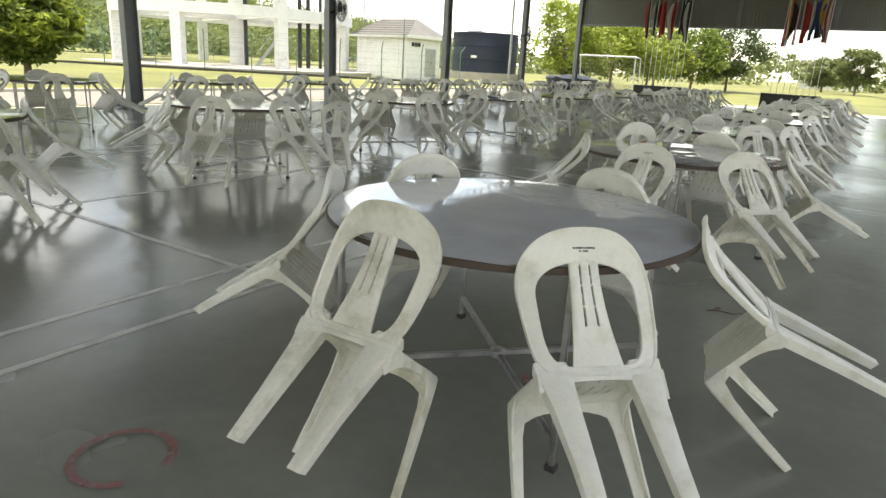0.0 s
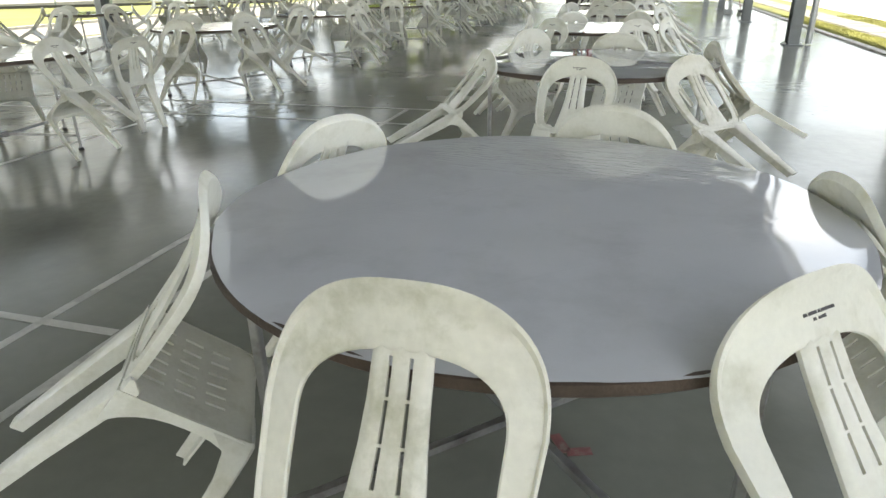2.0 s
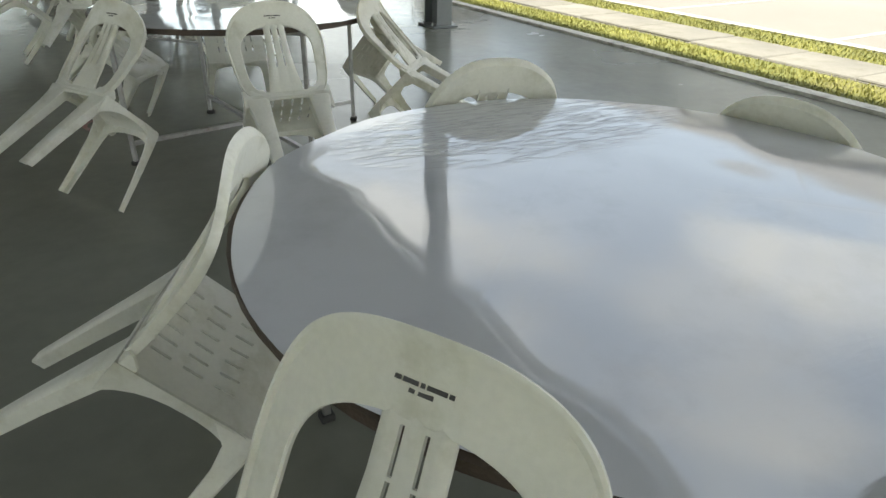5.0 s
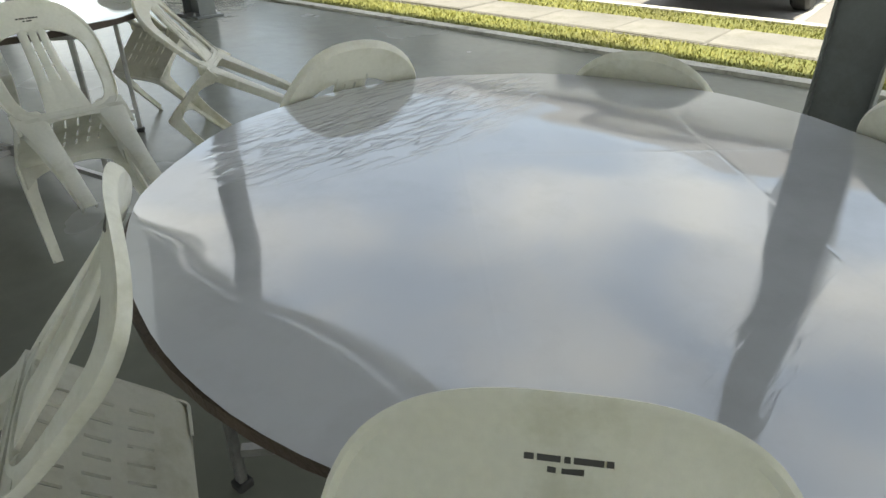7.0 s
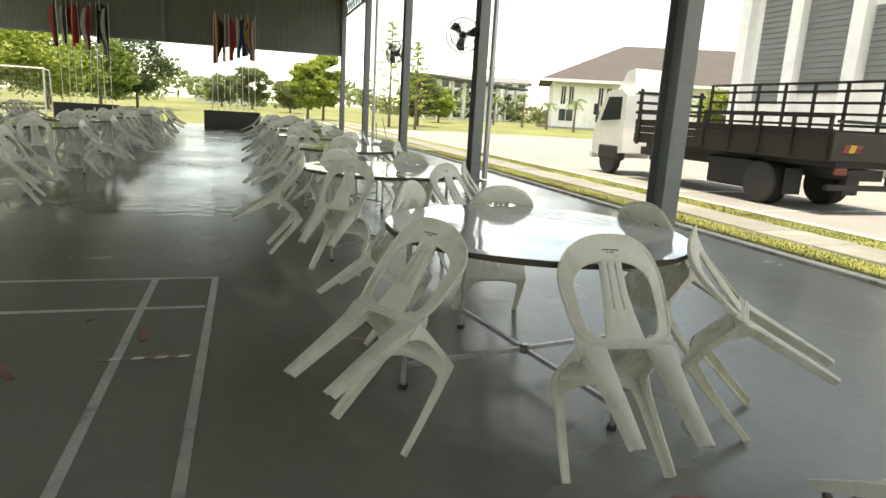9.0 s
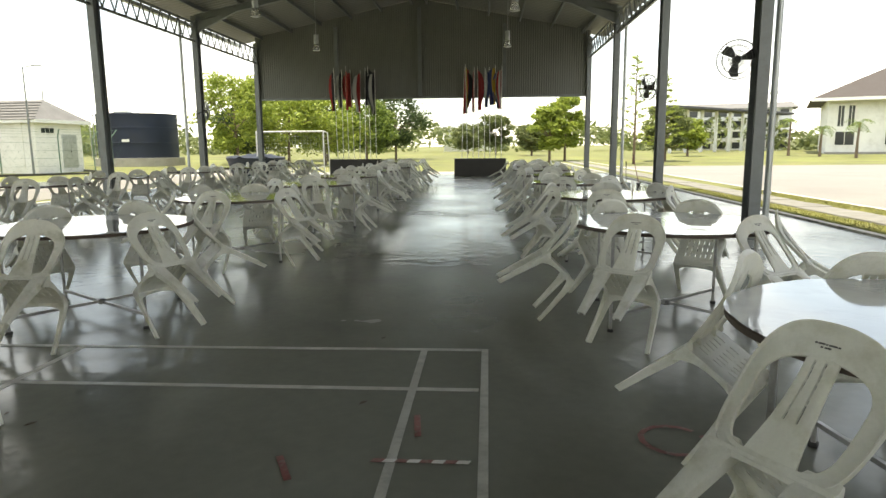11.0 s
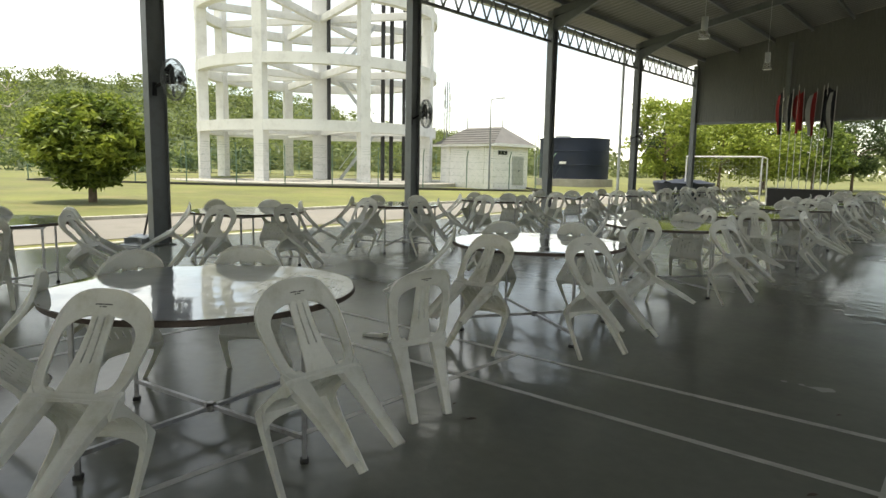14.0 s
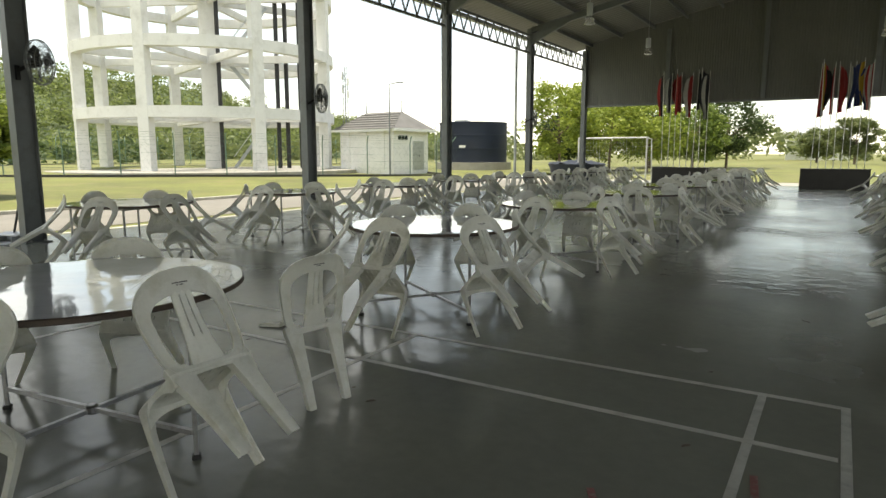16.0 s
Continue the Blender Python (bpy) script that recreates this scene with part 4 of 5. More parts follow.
# ---- across the road: tower, hut, tank ----
def water_tower(cx, cy, base):
    t = thing("water_tower", "white round concrete water tower frame of columns and ring beams", "tower", pose(cx, cy, base))
    to_eye = math.atan2(-3.96 - cy, -0.19 - cx)
    R = 9.25
    angles = [to_eye + radians(a) for a in (-26, 19, 64, 109, 154, 199, 244, 289)]
    H = 18.6
    for a in angles:
        part("tower_column", Shape().box((0, 0, H / 2 - 0.4), (0.76, 0.76, H + 0.8), pose(R * math.cos(a), R * math.sin(a), 0, 0, 0, math.degrees(a)), b=0.03), TOWERWHITE, t)
    part("core_column", Shape().box((0, 0, H / 2 - 0.4), (1.25, 1.25, H + 0.8), pose(0, 0, 0, 0, 0, math.degrees(to_eye)), b=0.03), TOWERWHITE, t)
    for z in (4.0, 8.5, 13.0, 17.5):
        v, f, n = [], [], 64
        for k in range(n):
            a = 2 * math.pi * k / n
            for r, zz in ((R - 0.3, z - 0.37), (R + 0.36, z - 0.37), (R + 0.36, z + 0.37), (R - 0.3, z + 0.37)):
                v.append((r * math.cos(a), r * math.sin(a), zz))
        f = [(4 * k + i, 4 * k + (i + 1) % 4, 4 * ((k + 1) % n) + (i + 1) % 4, 4 * ((k + 1) % n) + i) for k in range(n) for i in range(4)]
        part("ring_beam", Shape().add(v, f), TOWERWHITE, t)
        for a in angles:
            part("spoke_beam", Shape().box((R / 2, 0, z - 0.02), (R - 1.2, 0.34, 0.55), pose(0, 0, 0, 0, 0, math.degrees(a)), b=0.02), TOWERWHITE, t)
    right = Vector((-math.sin(to_eye), math.cos(to_eye), 0))
    ahead = Vector((math.cos(to_eye), math.sin(to_eye), 0))
    for off, dep, r in ((0.7, 1.2, 0.16), (5.0, 2.0, 0.17), (5.7, 2.0, 0.17), (6.9, 0.5, 0.14)):
        p = right * off + ahead * dep
        part("riser_pipe", Shape().tube([(p.x, p.y, -0.3), (p.x, p.y, H)], r, 10), BLACKPIPE, t, "black riser pipe", smooth=True)
    # landing stair in the frame
    for k in range(4):
        z0, z1 = 0.2 + 4.5 * k - (0 if k else 0.2), 4.0 + 4.5 * k
        st = Shape()
        a, b = right * 1.6 + ahead * -1.5, right * 4.6 + ahead * -1.5
        if k % 2:
            a, b = b, a
        for w in (-0.45, 0.45):
            q = ahead * w
            st.bar((a.x + q.x, a.y + q.y, z0), (b.x + q.x, b.y + q.y, z1), 0.08, 0.22)
            st.bar((a.x + q.x, a.y + q.y, z0 + 1), (b.x + q.x, b.y + q.y, z1 + 1), 0.05, 0.05)
        for i in range(16):
            p = a.lerp(b, (i + 0.5) / 16)
            st.box((p.x, p.y, z0 + (z1 - z0) * (i + 0.5) / 16), (0.28, 0.28, 0.04))
        part("stair_flight", st, GALV, t, "steel stair flight")
    return t


TX, TY = -43.0, 30.4
water_tower(TX, TY, rise(TX, TY) - 0.05)
single("tower_plinth", Shape().lathe([(12.3, GROUND - 0.2), (12.3, rise(TX, TY) + 0.02), (12.2, rise(TX, TY) + 0.06)], 64, pose(TX, TY, 0)), CONCRETE, "low grey concrete apron under the tower", "plinth", kind="structure")


def hut(cx, cy, base, heading):
    h = thing("pump_house", "small white rendered pump house with a hipped tile roof", "house", pose(cx, cy, base, 0, 0, heading))
    w, d, e = 5.4, 4.0, 2.95
    for s in (-1, 1):
        part("wall", Shape().box((s * (w / 2 - 0.1), 0, e / 2 - 0.2), (0.2, d, e + 0.4), b=0.01), WHITEWALL, h)
        part("wall", Shape().box((0, s * (d / 2 - 0.1), e / 2 - 0.2), (w - 0.42, 0.2, e + 0.4), b=0.01), WHITEWALL, h)
    for x in (-1.75, 0, 1.75):
        part("pilaster", Shape().box((x, -d / 2 - 0.04, e / 2), (0.22, 0.1, e), b=0.01), WHITEWALL, h)
    o = 0.45
    a = [(-w / 2 - o, -d / 2 - o, e), (w / 2 + o, -d / 2 - o, e), (w / 2 + o, d / 2 + o, e), (-w / 2 - o, d / 2 + o, e)]
    rf = Shape()
    rz = e + 1.35
    rf.add([*a, (-w / 2 + 0.9, 0, rz), (w / 2 - 0.9, 0, rz)], [(0, 1, 5, 4), (1, 2, 5), (2, 3, 4, 5), (3, 0, 4), (0, 3, 2, 1)])
    roof = part("roof", rf, ROOFTILE, h)
    for k in range(7):
        z = e + 0.19 * k
        q = (z - e) / 1.35
        y = -(d / 2 + o) * (1 - q)
        x0 = (w / 2 + o) * (1 - q) + (w / 2 - 0.9) * q
        part("tile_course", Shape().box((0, y - 0.02, z + 0.03), (2 * x0, 0.05, 0.05)), ROOFTILE, roof)
    for s in (-1, 1):
        part("finial", Shape().tube([(s * (w / 2 - 0.9), 0, rz - 0.05), (s * (w / 2 - 0.9), 0, rz + 0.9)], [0.05, 0.02], 6), COLPAINT, roof)
    part("fascia", Shape().box((0, -d / 2 - o, e - 0.06), (w + 2 * o, 0.05, 0.2)).box((w / 2 + o, 0, e - 0.06), (0.05, d + 2 * o, 0.2)), WHITEPAINT, h)
    door = part("door", Shape().box((w / 2 + 0.02, 0.8, 1.05), (0.06, 1.3, 2.1), b=0.01), GALV, h, "pale grey double door")
    part("handle", Shape().box((w / 2 + 0.07, 0.85, 1.05), (0.04, 0.03, 0.15)), BLACKPIPE, door)
    for k in range(3):
        part("vent_window", Shape().box((w / 2 + 0.02, -1.35 + 0.36 * k, 2.35), (0.05, 0.28, 0.3)), GLASSDARK, h)
    return h


hut(-30.0, 35.8, 0.2, -5)


def water_tank(cx, cy, base):
    t = thing("water_tank", "round navy-blue steel water tank on a concrete plinth", "tank", pose(cx, cy, base))
    part("shell", Shape().lathe([(3.1, 0.0), (3.1, 3.45), (3.15, 3.47), (3.15, 3.55), (3.05, 3.57), (0.3, 3.7)], 48), TANKBLUE, t, smooth=True)
    for z in (1.2, 2.4):
        part("seam_band", Shape().lathe([(3.102, z), (3.125, z + 0.01), (3.125, z + 0.06), (3.102, z + 0.07)], 48), TANKBLUE, t)
    part("plinth", Shape().lathe([(3.5, -0.9), (3.5, 0.0), (3.0, 0.004)], 40), CONCRETE, t)
    lad = Shape()
    for s in (-0.25, 0.25):
        lad.bar((-3.2, -1.3 + s, 0), (-3.2, -1.3 + s, 4.3), 0.05, 0.05)
    for k in range(14):
        lad.bar((-3.2, -1.55, 0.3 + 0.32 * k), (-3.2, -1.05, 0.3 + 0.32 * k), 0.035, 0.035)
    part("ladder", lad, GALV, t, "galvanised access ladder")
    part("inlet_box", Shape().box((-1.2, 0, 3.72), (1.2, 0.8, 0.3), b=0.03), GALV, t)
    part("label_plate", Shape().box((0.6, -3.06, 1.4), (0.6, 0.05, 0.2)), WHITEPAINT, t)


water_tank(-29.2, 48.4, 0.62)


def leaves(s, centre, radius, count, size, r, squash=(1, 1, 1), shell=0.55):
    """Scattered leaf blades in a rounded clump."""
    for _ in range(count):
        d = Vector((r.gauss(0, 1), r.gauss(0, 1), r.gauss(0, 1))).normalized()
        q = radius * (shell + (1 - shell) * r.random()) * (0.85 + 0.3 * r.random())
        p = Vector(centre) + Vector((d.x * squash[0], d.y * squash[1], d.z * squash[2])) * q
        u = (Vector((r.gauss(0, 1), r.gauss(0, 1), r.gauss(0, 0.6))) + d * 0.7).normalized()
        w = u.orthogonal().normalized()
        w.rotate(Matrix.Rotation(r.uniform(0, 6.28), 3, u))
        a, b = u * size * r.uniform(0.7, 1.4), w * size * r.uniform(0.25, 0.5)
        k = len(s.v)
        s.v += [tuple(p - a), tuple(p + b), tuple(p + a), tuple(p - b)]
        s.f.append((k, k + 1, k + 2, k + 3))


def limbs(base, top, spread, n, r, r0):
    """A tapered trunk with limbs."""
    s = Shape()
    h = top
    lean = Vector((r.uniform(-0.04, 0.04) * h, r.uniform(-0.04, 0.04) * h, 0))
    s.tube([(0, 0, -0.3), (lean.x * 0.2, lean.y * 0.2, h * 0.25), (lean.x, lean.y, h * 0.6), (lean.x * 1.5, lean.y * 1.5, h * 0.95)], [r0 * 1.25, r0, r0 * 0.6, r0 * 0.15], 9)
    tips = []
    for k in range(n):
        a = 2 * math.pi * (k + r.random() * 0.6) / n
        z0 = h * r.uniform(0.28, 0.7)
        o = Vector((lean.x * z0 / h, lean.y * z0 / h, z0))
        reach = spread * r.uniform(0.6, 0.95)
        tip = o + Vector((math.cos(a) * reach, math.sin(a) * reach, h * r.uniform(0.12, 0.32)))
        mid = o.lerp(tip, 0.5) + Vector((0, 0, 0.06 * h))
        s.tube([o, mid, tip], [r0 * 0.45, r0 * 0.28, r0 * 0.08], 6)
        tips.append(tip)
    return s, tips


def tree(x, y, height, spread, leaf, seed, clumps=26, per=90, size=0.17, low=0.28, label="leafy tree with a rounded crown on the grass", trunk=0.11, squash=0.62):
    r = random.Random(seed)
    t = thing("tree", label, "tree", pose(x, y, rise(x, y)), "")
    s, tips = limbs(0, height * 0.9, spread, 7, r, trunk)
    part("trunk", s, BARK, t, smooth=True)
    c = Shape()
    for k in range(clumps):
        a = r.uniform(0, 6.28)
        h = low + (0.96 - low) * r.random()
        rim = math.sin(math.pi * min(1, max(0.08, (h - low * 0.6) / (1.12 - low * 0.6)))) ** 0.7
        q = spread * rim * r.uniform(0.35, 0.9)
        leaves(c, (q * math.cos(a), q * math.sin(a), height * h), spread * r.uniform(0.2, 0.36), per, size, r, (1, 1, squash), 0.35)
    part("crown", c, leaf, t)
    return t


MANGO = tree(-25.4, 5.62, 3.85, 1.98, LEAF, 5, 110, 120, 0.13, 0.2, "round dense mango tree with glossy green leaves", 0.13)
r_ = random.Random(15)
cr = Shape()
for k in range(130):
    a, h = r_.uniform(0, 6.28), r_.uniform(0.38, 1.0)
    q = 1.92 * math.sin(math.pi * min(1, h * 0.92)) ** 0.6
    leaves(cr, (q * math.cos(a), q * math.sin(a), 3.8 * h), 0.32, 34, 0.16, r_, (1, 1, 0.6), 0.3)
part("young_foliage", cr, LEAFLIGHT, MANGO, "pale yellow-green young shoots")

# bare tree beside it
bare = thing("tree", "thin bare tree with pale branches on the grass", "tree", pose(-26.6, 1.75, rise(-26.6, 1.75)))
s_, tips_ = limbs(0, 4.2, 2.2, 11, random.Random(4), 0.055)
rb = random.Random(9)
for tip in tips_:
    for k in range(4):
        d = Vector((rb.gauss(0, 1), rb.gauss(0, 1), rb.uniform(0, 0.9))).normalized() * rb.uniform(0.5, 1.1)
        s_.tube([tip - d * 0.1, tip + d * 0.6, tip + d], [0.014, 0.009, 0.004], 4)
part("trunk", s_, surface("pale_bark", (0.36, 0.33, 0.28), 0.9, var=0.2, scale=5, bump=0.3), bare, smooth=True)
cb = Shape()
for tip in tips_[:5]:
    leaves(cb, tip, 0.6, 60, 0.08, rb)
part("crown", cb, LEAFLIGHT, bare)

for x, y, h, w, leaf, seed in ((-18.0, 41.5, 6.6, 3.2, LEAFLIGHT, 21), (-15.2, 44.5, 5.4, 3.3, LEAFLIGHT, 22), (-13.0, 47.0, 5.6, 3.5, LEAFLIGHT, 23), (-10.2, 50.0, 5.2, 2.7, LEAF, 24),
                               (-15.0, 56.0, 6.0, 3.6, LEAFDARK, 40),
                               (-8.6, 56.5, 6.2, 3.0, LEAFDARK, 25), (-20.5, 50.0, 5.0, 2.6, LEAFDARK, 27), (-24.0, 62.0, 7.0, 3.0, LEAFDARK, 28),
                               (5.2, 50.3, 4.7, 1.5, LEAFLIGHT, 29), (6.6, 51.4, 5.5, 1.6, LEAFLIGHT, 30), (14.6, 50.0, 4.4, 1.8, LEAFFAR, 31), (4.8, 66.0, 3.2, 1.7, LEAFFAR, 32),
                               (19.4, 60.0, 3.6, 1.6, LEAFLIGHT, 33), (1.0, 72.0, 4.4, 2.0, LEAFFAR, 34), (-2.5, 80, 3.6, 2.2, LEAFFAR, 36), (30.5, 30.5, 3.8, 1.8, LEAFLIGHT, 37)):
    tree(x, y, h, w * 1.12, leaf, seed, 64, 100, 0.17, 0.24, "broad leafy green tree on the far grass", 0.1)


def fir(x, y, h, seed):
    r = random.Random(seed)
    t = thing("tree", "tall sparse feathery tree with tiered branches", "tree", pose(x, y, rise(x, y)))
    s = Shape().tube([(0, 0, -0.3), (0, 0, h)], [0.12, 0.02], 8)
    c = Shape()
    for k in range(34):
        z = h * (0.18 + 0.8 * k / 34)
        a = k * 2.4
        q = (1.15 - z / h) * h * 0.24 * r.uniform(0.7, 1.1)
        tip = Vector((q * math.cos(a), q * math.sin(a), z + 0.25 * q))
        s.tube([(0, 0, z), tip], [0.03, 0.008], 5)
        for i in range(3):
            leaves(c, Vector((0, 0, z)).lerp(tip, 0.45 + 0.25 * i), 0.3, 9, 0.12, r, (1, 1, 0.4), 0.2)
    part("trunk", s, BARK, t, smooth=True)
    part("crown", c, LEAFLIGHT, t)


fir(10.9, 44.7, 8.0, 51)
fir(12.3, 42.0, 6.4, 52)


def palm(x, y, h, seed):
    r = random.Random(seed)
    t = thing("palm_tree", "short palm tree with drooping fronds", "palm", pose(x, y, rise(x, y)), "palms before the white building")
    part("trunk", Shape().tube([(0, 0, -0.3), (0, 0, h * 0.5), (0.05, 0, h)], [0.15, 0.10, 0.08], 9), BARK, t, smooth=True)
    fr = Shape()
    for k in range(13):
        a = 2.4 * k
        up = r.uniform(0.1, 0.9)
        n = 9
        pts = [Vector((math.cos(a) * 1.15 * i / n, math.sin(a) * 1.15 * i / n, h + up * 1.3 * (i / n) - 1.1 * (i / n) ** 2)) for i in range(n + 1)]
        side = Vector((-math.sin(a), math.cos(a), 0))
        for p, q in zip(pts, pts[1:]):
            for sg in (-1, 1):
                tip = q + side * sg * 0.3 + Vector((0, 0, -0.14))
                m = len(fr.v)
                fr.v += [tuple(p), tuple(p.lerp(q, 0.6)), tuple(tip)]
                fr.f.append((m, m + 1, m + 2))
    part("fronds", fr, LEAF, t)


for k, (x, y, h) in enumerate(((28.6, 59.4, 3.3), (30.3, 57.0, 2.6), (31.6, 53.5, 3.0), (33.2, 50.2, 2.7), (34.6, 47.5, 2.6), (26.5, 62.5, 2.8), (36.2, 43.0, 3.4))):
    palm(x, y, h, 60 + k)


# wooded ridge and distant tree belts
def woods(name, outline, size, per, seed, leaf, label):
    r = random.Random(seed)
    s = Shape()
    for x, y, z, rad in outline:
        leaves(s, (x, y, z), rad, per, size, r, (1, 1, 0.7), 0.5)
    single(name, s, leaf, label, "woods", kind="stuff")


def ridge_height(a):
    """Height of the wooded ridge by bearing in degrees from the hall's axis, to the left."""
    return 25 + 3.0 * math.sin(a * 0.11 + 1) + 1.5 * math.sin(a * 0.37) - max(0, 62 - a) * 0.5


hs, n1, n2 = Shape(), 46, 9
v, f = [], []
for i in range(n1 + 1):
    a = 30 + 110 * i / n1
    for j in range(n2 + 1):
        d = 120 + 22 * j
        h = max(0.2, ridge_height(a) - 1.5) * min(1, (j / 5)) ** 1.4
        v.append((-d * math.sin(radians(a)), d * math.cos(radians(a)), h - 0.3 + 1.2 * noise.noise(Vector((i * 0.9, j * 0.9, 0)))))
f = [(i * (n2 + 1) + j, i * (n2 + 1) + j + 1, (i + 1) * (n2 + 1) + j + 1, (i + 1) * (n2 + 1) + j) for i in range(n1) for j in range(n2)]
single("hillside", hs.add(v, f), surface("hill_green", (0.06, 0.085, 0.03), 0.9, var=0.4, scale=0.08, fine=0.8, bump=0.5), "low wooded hillside beyond the field", "hill", kind="structure", smooth=True)
rw = random.Random(70)
spots = []
for k in range(1900):
    a = rw.uniform(32, 138)
    j = rw.random() ** 0.8 * 5.2
    d = 120 + 22 * j
    h = max(0.2, ridge_height(a) - 1.5) * min(1, (j / 5)) ** 1.4
    spots.append((-d * math.sin(radians(a)), d * math.cos(radians(a)), h + rw.uniform(1.0, 3.0), rw.uniform(1.8, 3.8)))
woods("hill_woods", spots, 0.55, 62, 71, LEAFHILL, "dense green woods on the hillside")
spots = []
for k in range(800):
    a = rw.uniform(-62, 62)
    d = rw.uniform(95, 135)
    spots.append((-d * math.sin(radians(a)) - 3, d * math.cos(radians(a)), rw.uniform(1.0, 3.6) + 1.3 * math.sin(a * 0.5), rw.uniform(1.2, 2.4)))
woods("far_trees", spots, 0.6, 22, 72, LEAFFAR, "distant belt of green trees and bushes")
spots = []
for k in range(150):
    a = rw.uniform(58, 112)
    d = rw.uniform(66, 96)
    spots.append((-d * math.sin(radians(a)), d * math.cos(radians(a)), rw.uniform(0.6, 2.6), rw.uniform(0.8, 1.8)))
woods("field_bushes", spots, 0.4, 24, 73, LEAFDARK, "green bushes along the far edge of the field")


# fence round the tower
def fence():
    t = thing("fence", "green wire fence with cranked posts and barbed wire", "fence")
    to = math.atan2(-3.96 - TY, -0.19 - TX)
    u, w = Vector((math.cos(to), math.sin(to), 0)), Vector((-math.sin(to), math.cos(to), 0))
    c = Vector((TX, TY, 0))
    corners = [c + u * 13 - w * 17, c + u * 13 + w * 15.5, c - u * 15 + w * 15.5, c - u * 15 - w * 17]
    wires = Shape()
    for a, b in zip(corners, corners[1:] + corners[:1]):
        n = int((b - a).length / 2.9)
        out = (b - a).normalized().cross(Vector((0, 0, 1)))
        for k in range(n):
            p = a.lerp(b, k / n)
            z = rise(p.x, p.y)
            part("post", Shape().tube([(p.x, p.y, z - 0.3), (p.x, p.y, z + 2.2), (p.x + out.x * 0.35, p.y + out.y * 0.35, z + 2.65)], 0.035, 6), GREENPOST, t)
        za, zb = rise(a.x, a.y), rise(b.x, b.y)
        part("base_kerb", Shape().bar((a.x, a.y, za + 0.02), (b.x, b.y, zb + 0.02), 0.2, 0.14), DARKPANEL, t, "dark concrete base kerb")
        for h in (0.08, 0.5, 0.95, 1.4, 1.85, 2.15):
            wires.tube([(a.x, a.y, za + h), (b.x, b.y, zb + h)], 0.006, 4)
        for k in range(3):
            q = 0.12 + 0.11 * k
            wires.tube([(a.x + out.x * q, a.y + out.y * q, za + 2.33 + 0.14 * k), (b.x + out.x * q, b.y + out.y * q, zb + 2.33 + 0.14 * k)], 0.006, 4)
        m = int((b - a).length / 0.32)
        d = (b - a) / m
        for k in range(m):
            p = a + d * k
            z = rise(p.x, p.y)
            for sg in (0, 1):
                q0, q1 = p + d * (sg * 4), p + d * (4 - sg * 4)
                wires.tube([(q0.x, q0.y, z + 0.08), (q1.x, q1.y, z + 2.15)], 0.0022, 3, cap=False)
    part("wire_mesh", wires, GREENPOST, t, "green chain-link wire", kind="stuff")


fence()


def street_lamp(x, y, h, heading):
    t = thing("street_lamp", "slim grey street lamp post with a short arm", "lamp post", pose(x, y, rise(x, y), 0, 0, heading))
    part("pole", Shape().tube([(0, 0, -0.2), (0, 0, h)], [0.07, 0.04], 8), COLPAINT, t, smooth=True)
    part("arm", Shape().tube([(0, 0, h), (0.5, 0, h + 0.1)], 0.03, 6), COLPAINT, t)
    part("head", Shape().box((0.75, 0, h + 0.11), (0.6, 0.2, 0.08), b=0.02), COLPAINT, t)


street_lamp(-27.4, 33.0, 6.3, 20)
mast = thing("radio_mast", "distant lattice radio mast with antennas", "mast", pose(-77.6, 87.7, 0))
ms = Shape()
for s0 in (-0.4, 0.4):
    for s1 in (-0.4, 0.4):
        ms.bar((s0, s1, -0.5), (s0 * 0.6, s1 * 0.6, 17), 0.12, 0.12)
for k in range(16):
    ms.bar((-0.38, -0.38, k), (0.38, 0.38, k + 1), 0.08, 0.08).bar((0.38, -0.38, k), (-0.38, 0.38, k + 1), 0.08, 0.08)
part("lattice", ms, COLPAINT, mast)
for k in range(4):
    part("antenna", Shape().box((0.6 * (-1) ** k, 0, 12 + 1.1 * k), (0.35, 0.35, 1.4), b=0.05), WHITEPAINT, mast)

# goal frame and dark tub beyond the hall end
goal = thing("goal_frame", "white tubular football goal on the grass", "goal", pose(-10.1, 28.5, GROUND))
for x in (-1.75, 1.75):
    part("goal_post", Shape().tube([(x, 0, 0), (x, 0, 2.32)], 0.036, 10), WHITEPAINT, goal, smooth=True)
    part("goal_stay", Shape().tube([(x, 0, 2.3), (x, 0.9, 2.25), (x, 1.2, 0.02)], 0.03, 8), WHITEPAINT, goal, smooth=True)
part("crossbar", Shape().tube([(-1.78, 0, 2.3), (1.78, 0, 2.3)], 0.036, 10), WHITEPAINT, goal, smooth=True)
part("back_bar", Shape().tube([(-1.75, 1.2, 0.04), (1.75, 1.2, 0.04)], 0.03, 8), WHITEPAINT, goal, smooth=True)
net = Shape()
for k in range(23):
    x = -1.75 + 3.5 * k / 22
    net.tube([(x, 0, 2.3), (x, 0.9, 2.25), (x, 1.2, 0.04)], 0.0022, 3, cap=False)
for k in range(12):
    net.tube([(-1.75, 0.9 + 0.025 * k, 2.25 - 0.19 * k), (1.75, 0.9 + 0.025 * k, 2.25 - 0.19 * k)], 0.0022, 3, cap=False)
part("net", net, WHITEPAINT, goal, "thin white goal net")
tub = thing("water_tub", "dark blue plastic tub standing outside the hall", "tub", pose(-12.15, 29.1, GROUND))
part("tub_body", Shape().lathe([(1.15, 0.0), (1.25, 0.1), (1.42, 0.75), (1.5, 0.9), (1.52, 0.97), (1.42, 0.99), (1.35, 0.9), (1.1, 0.2)], 28), TANKBLUE, tub, smooth=True)
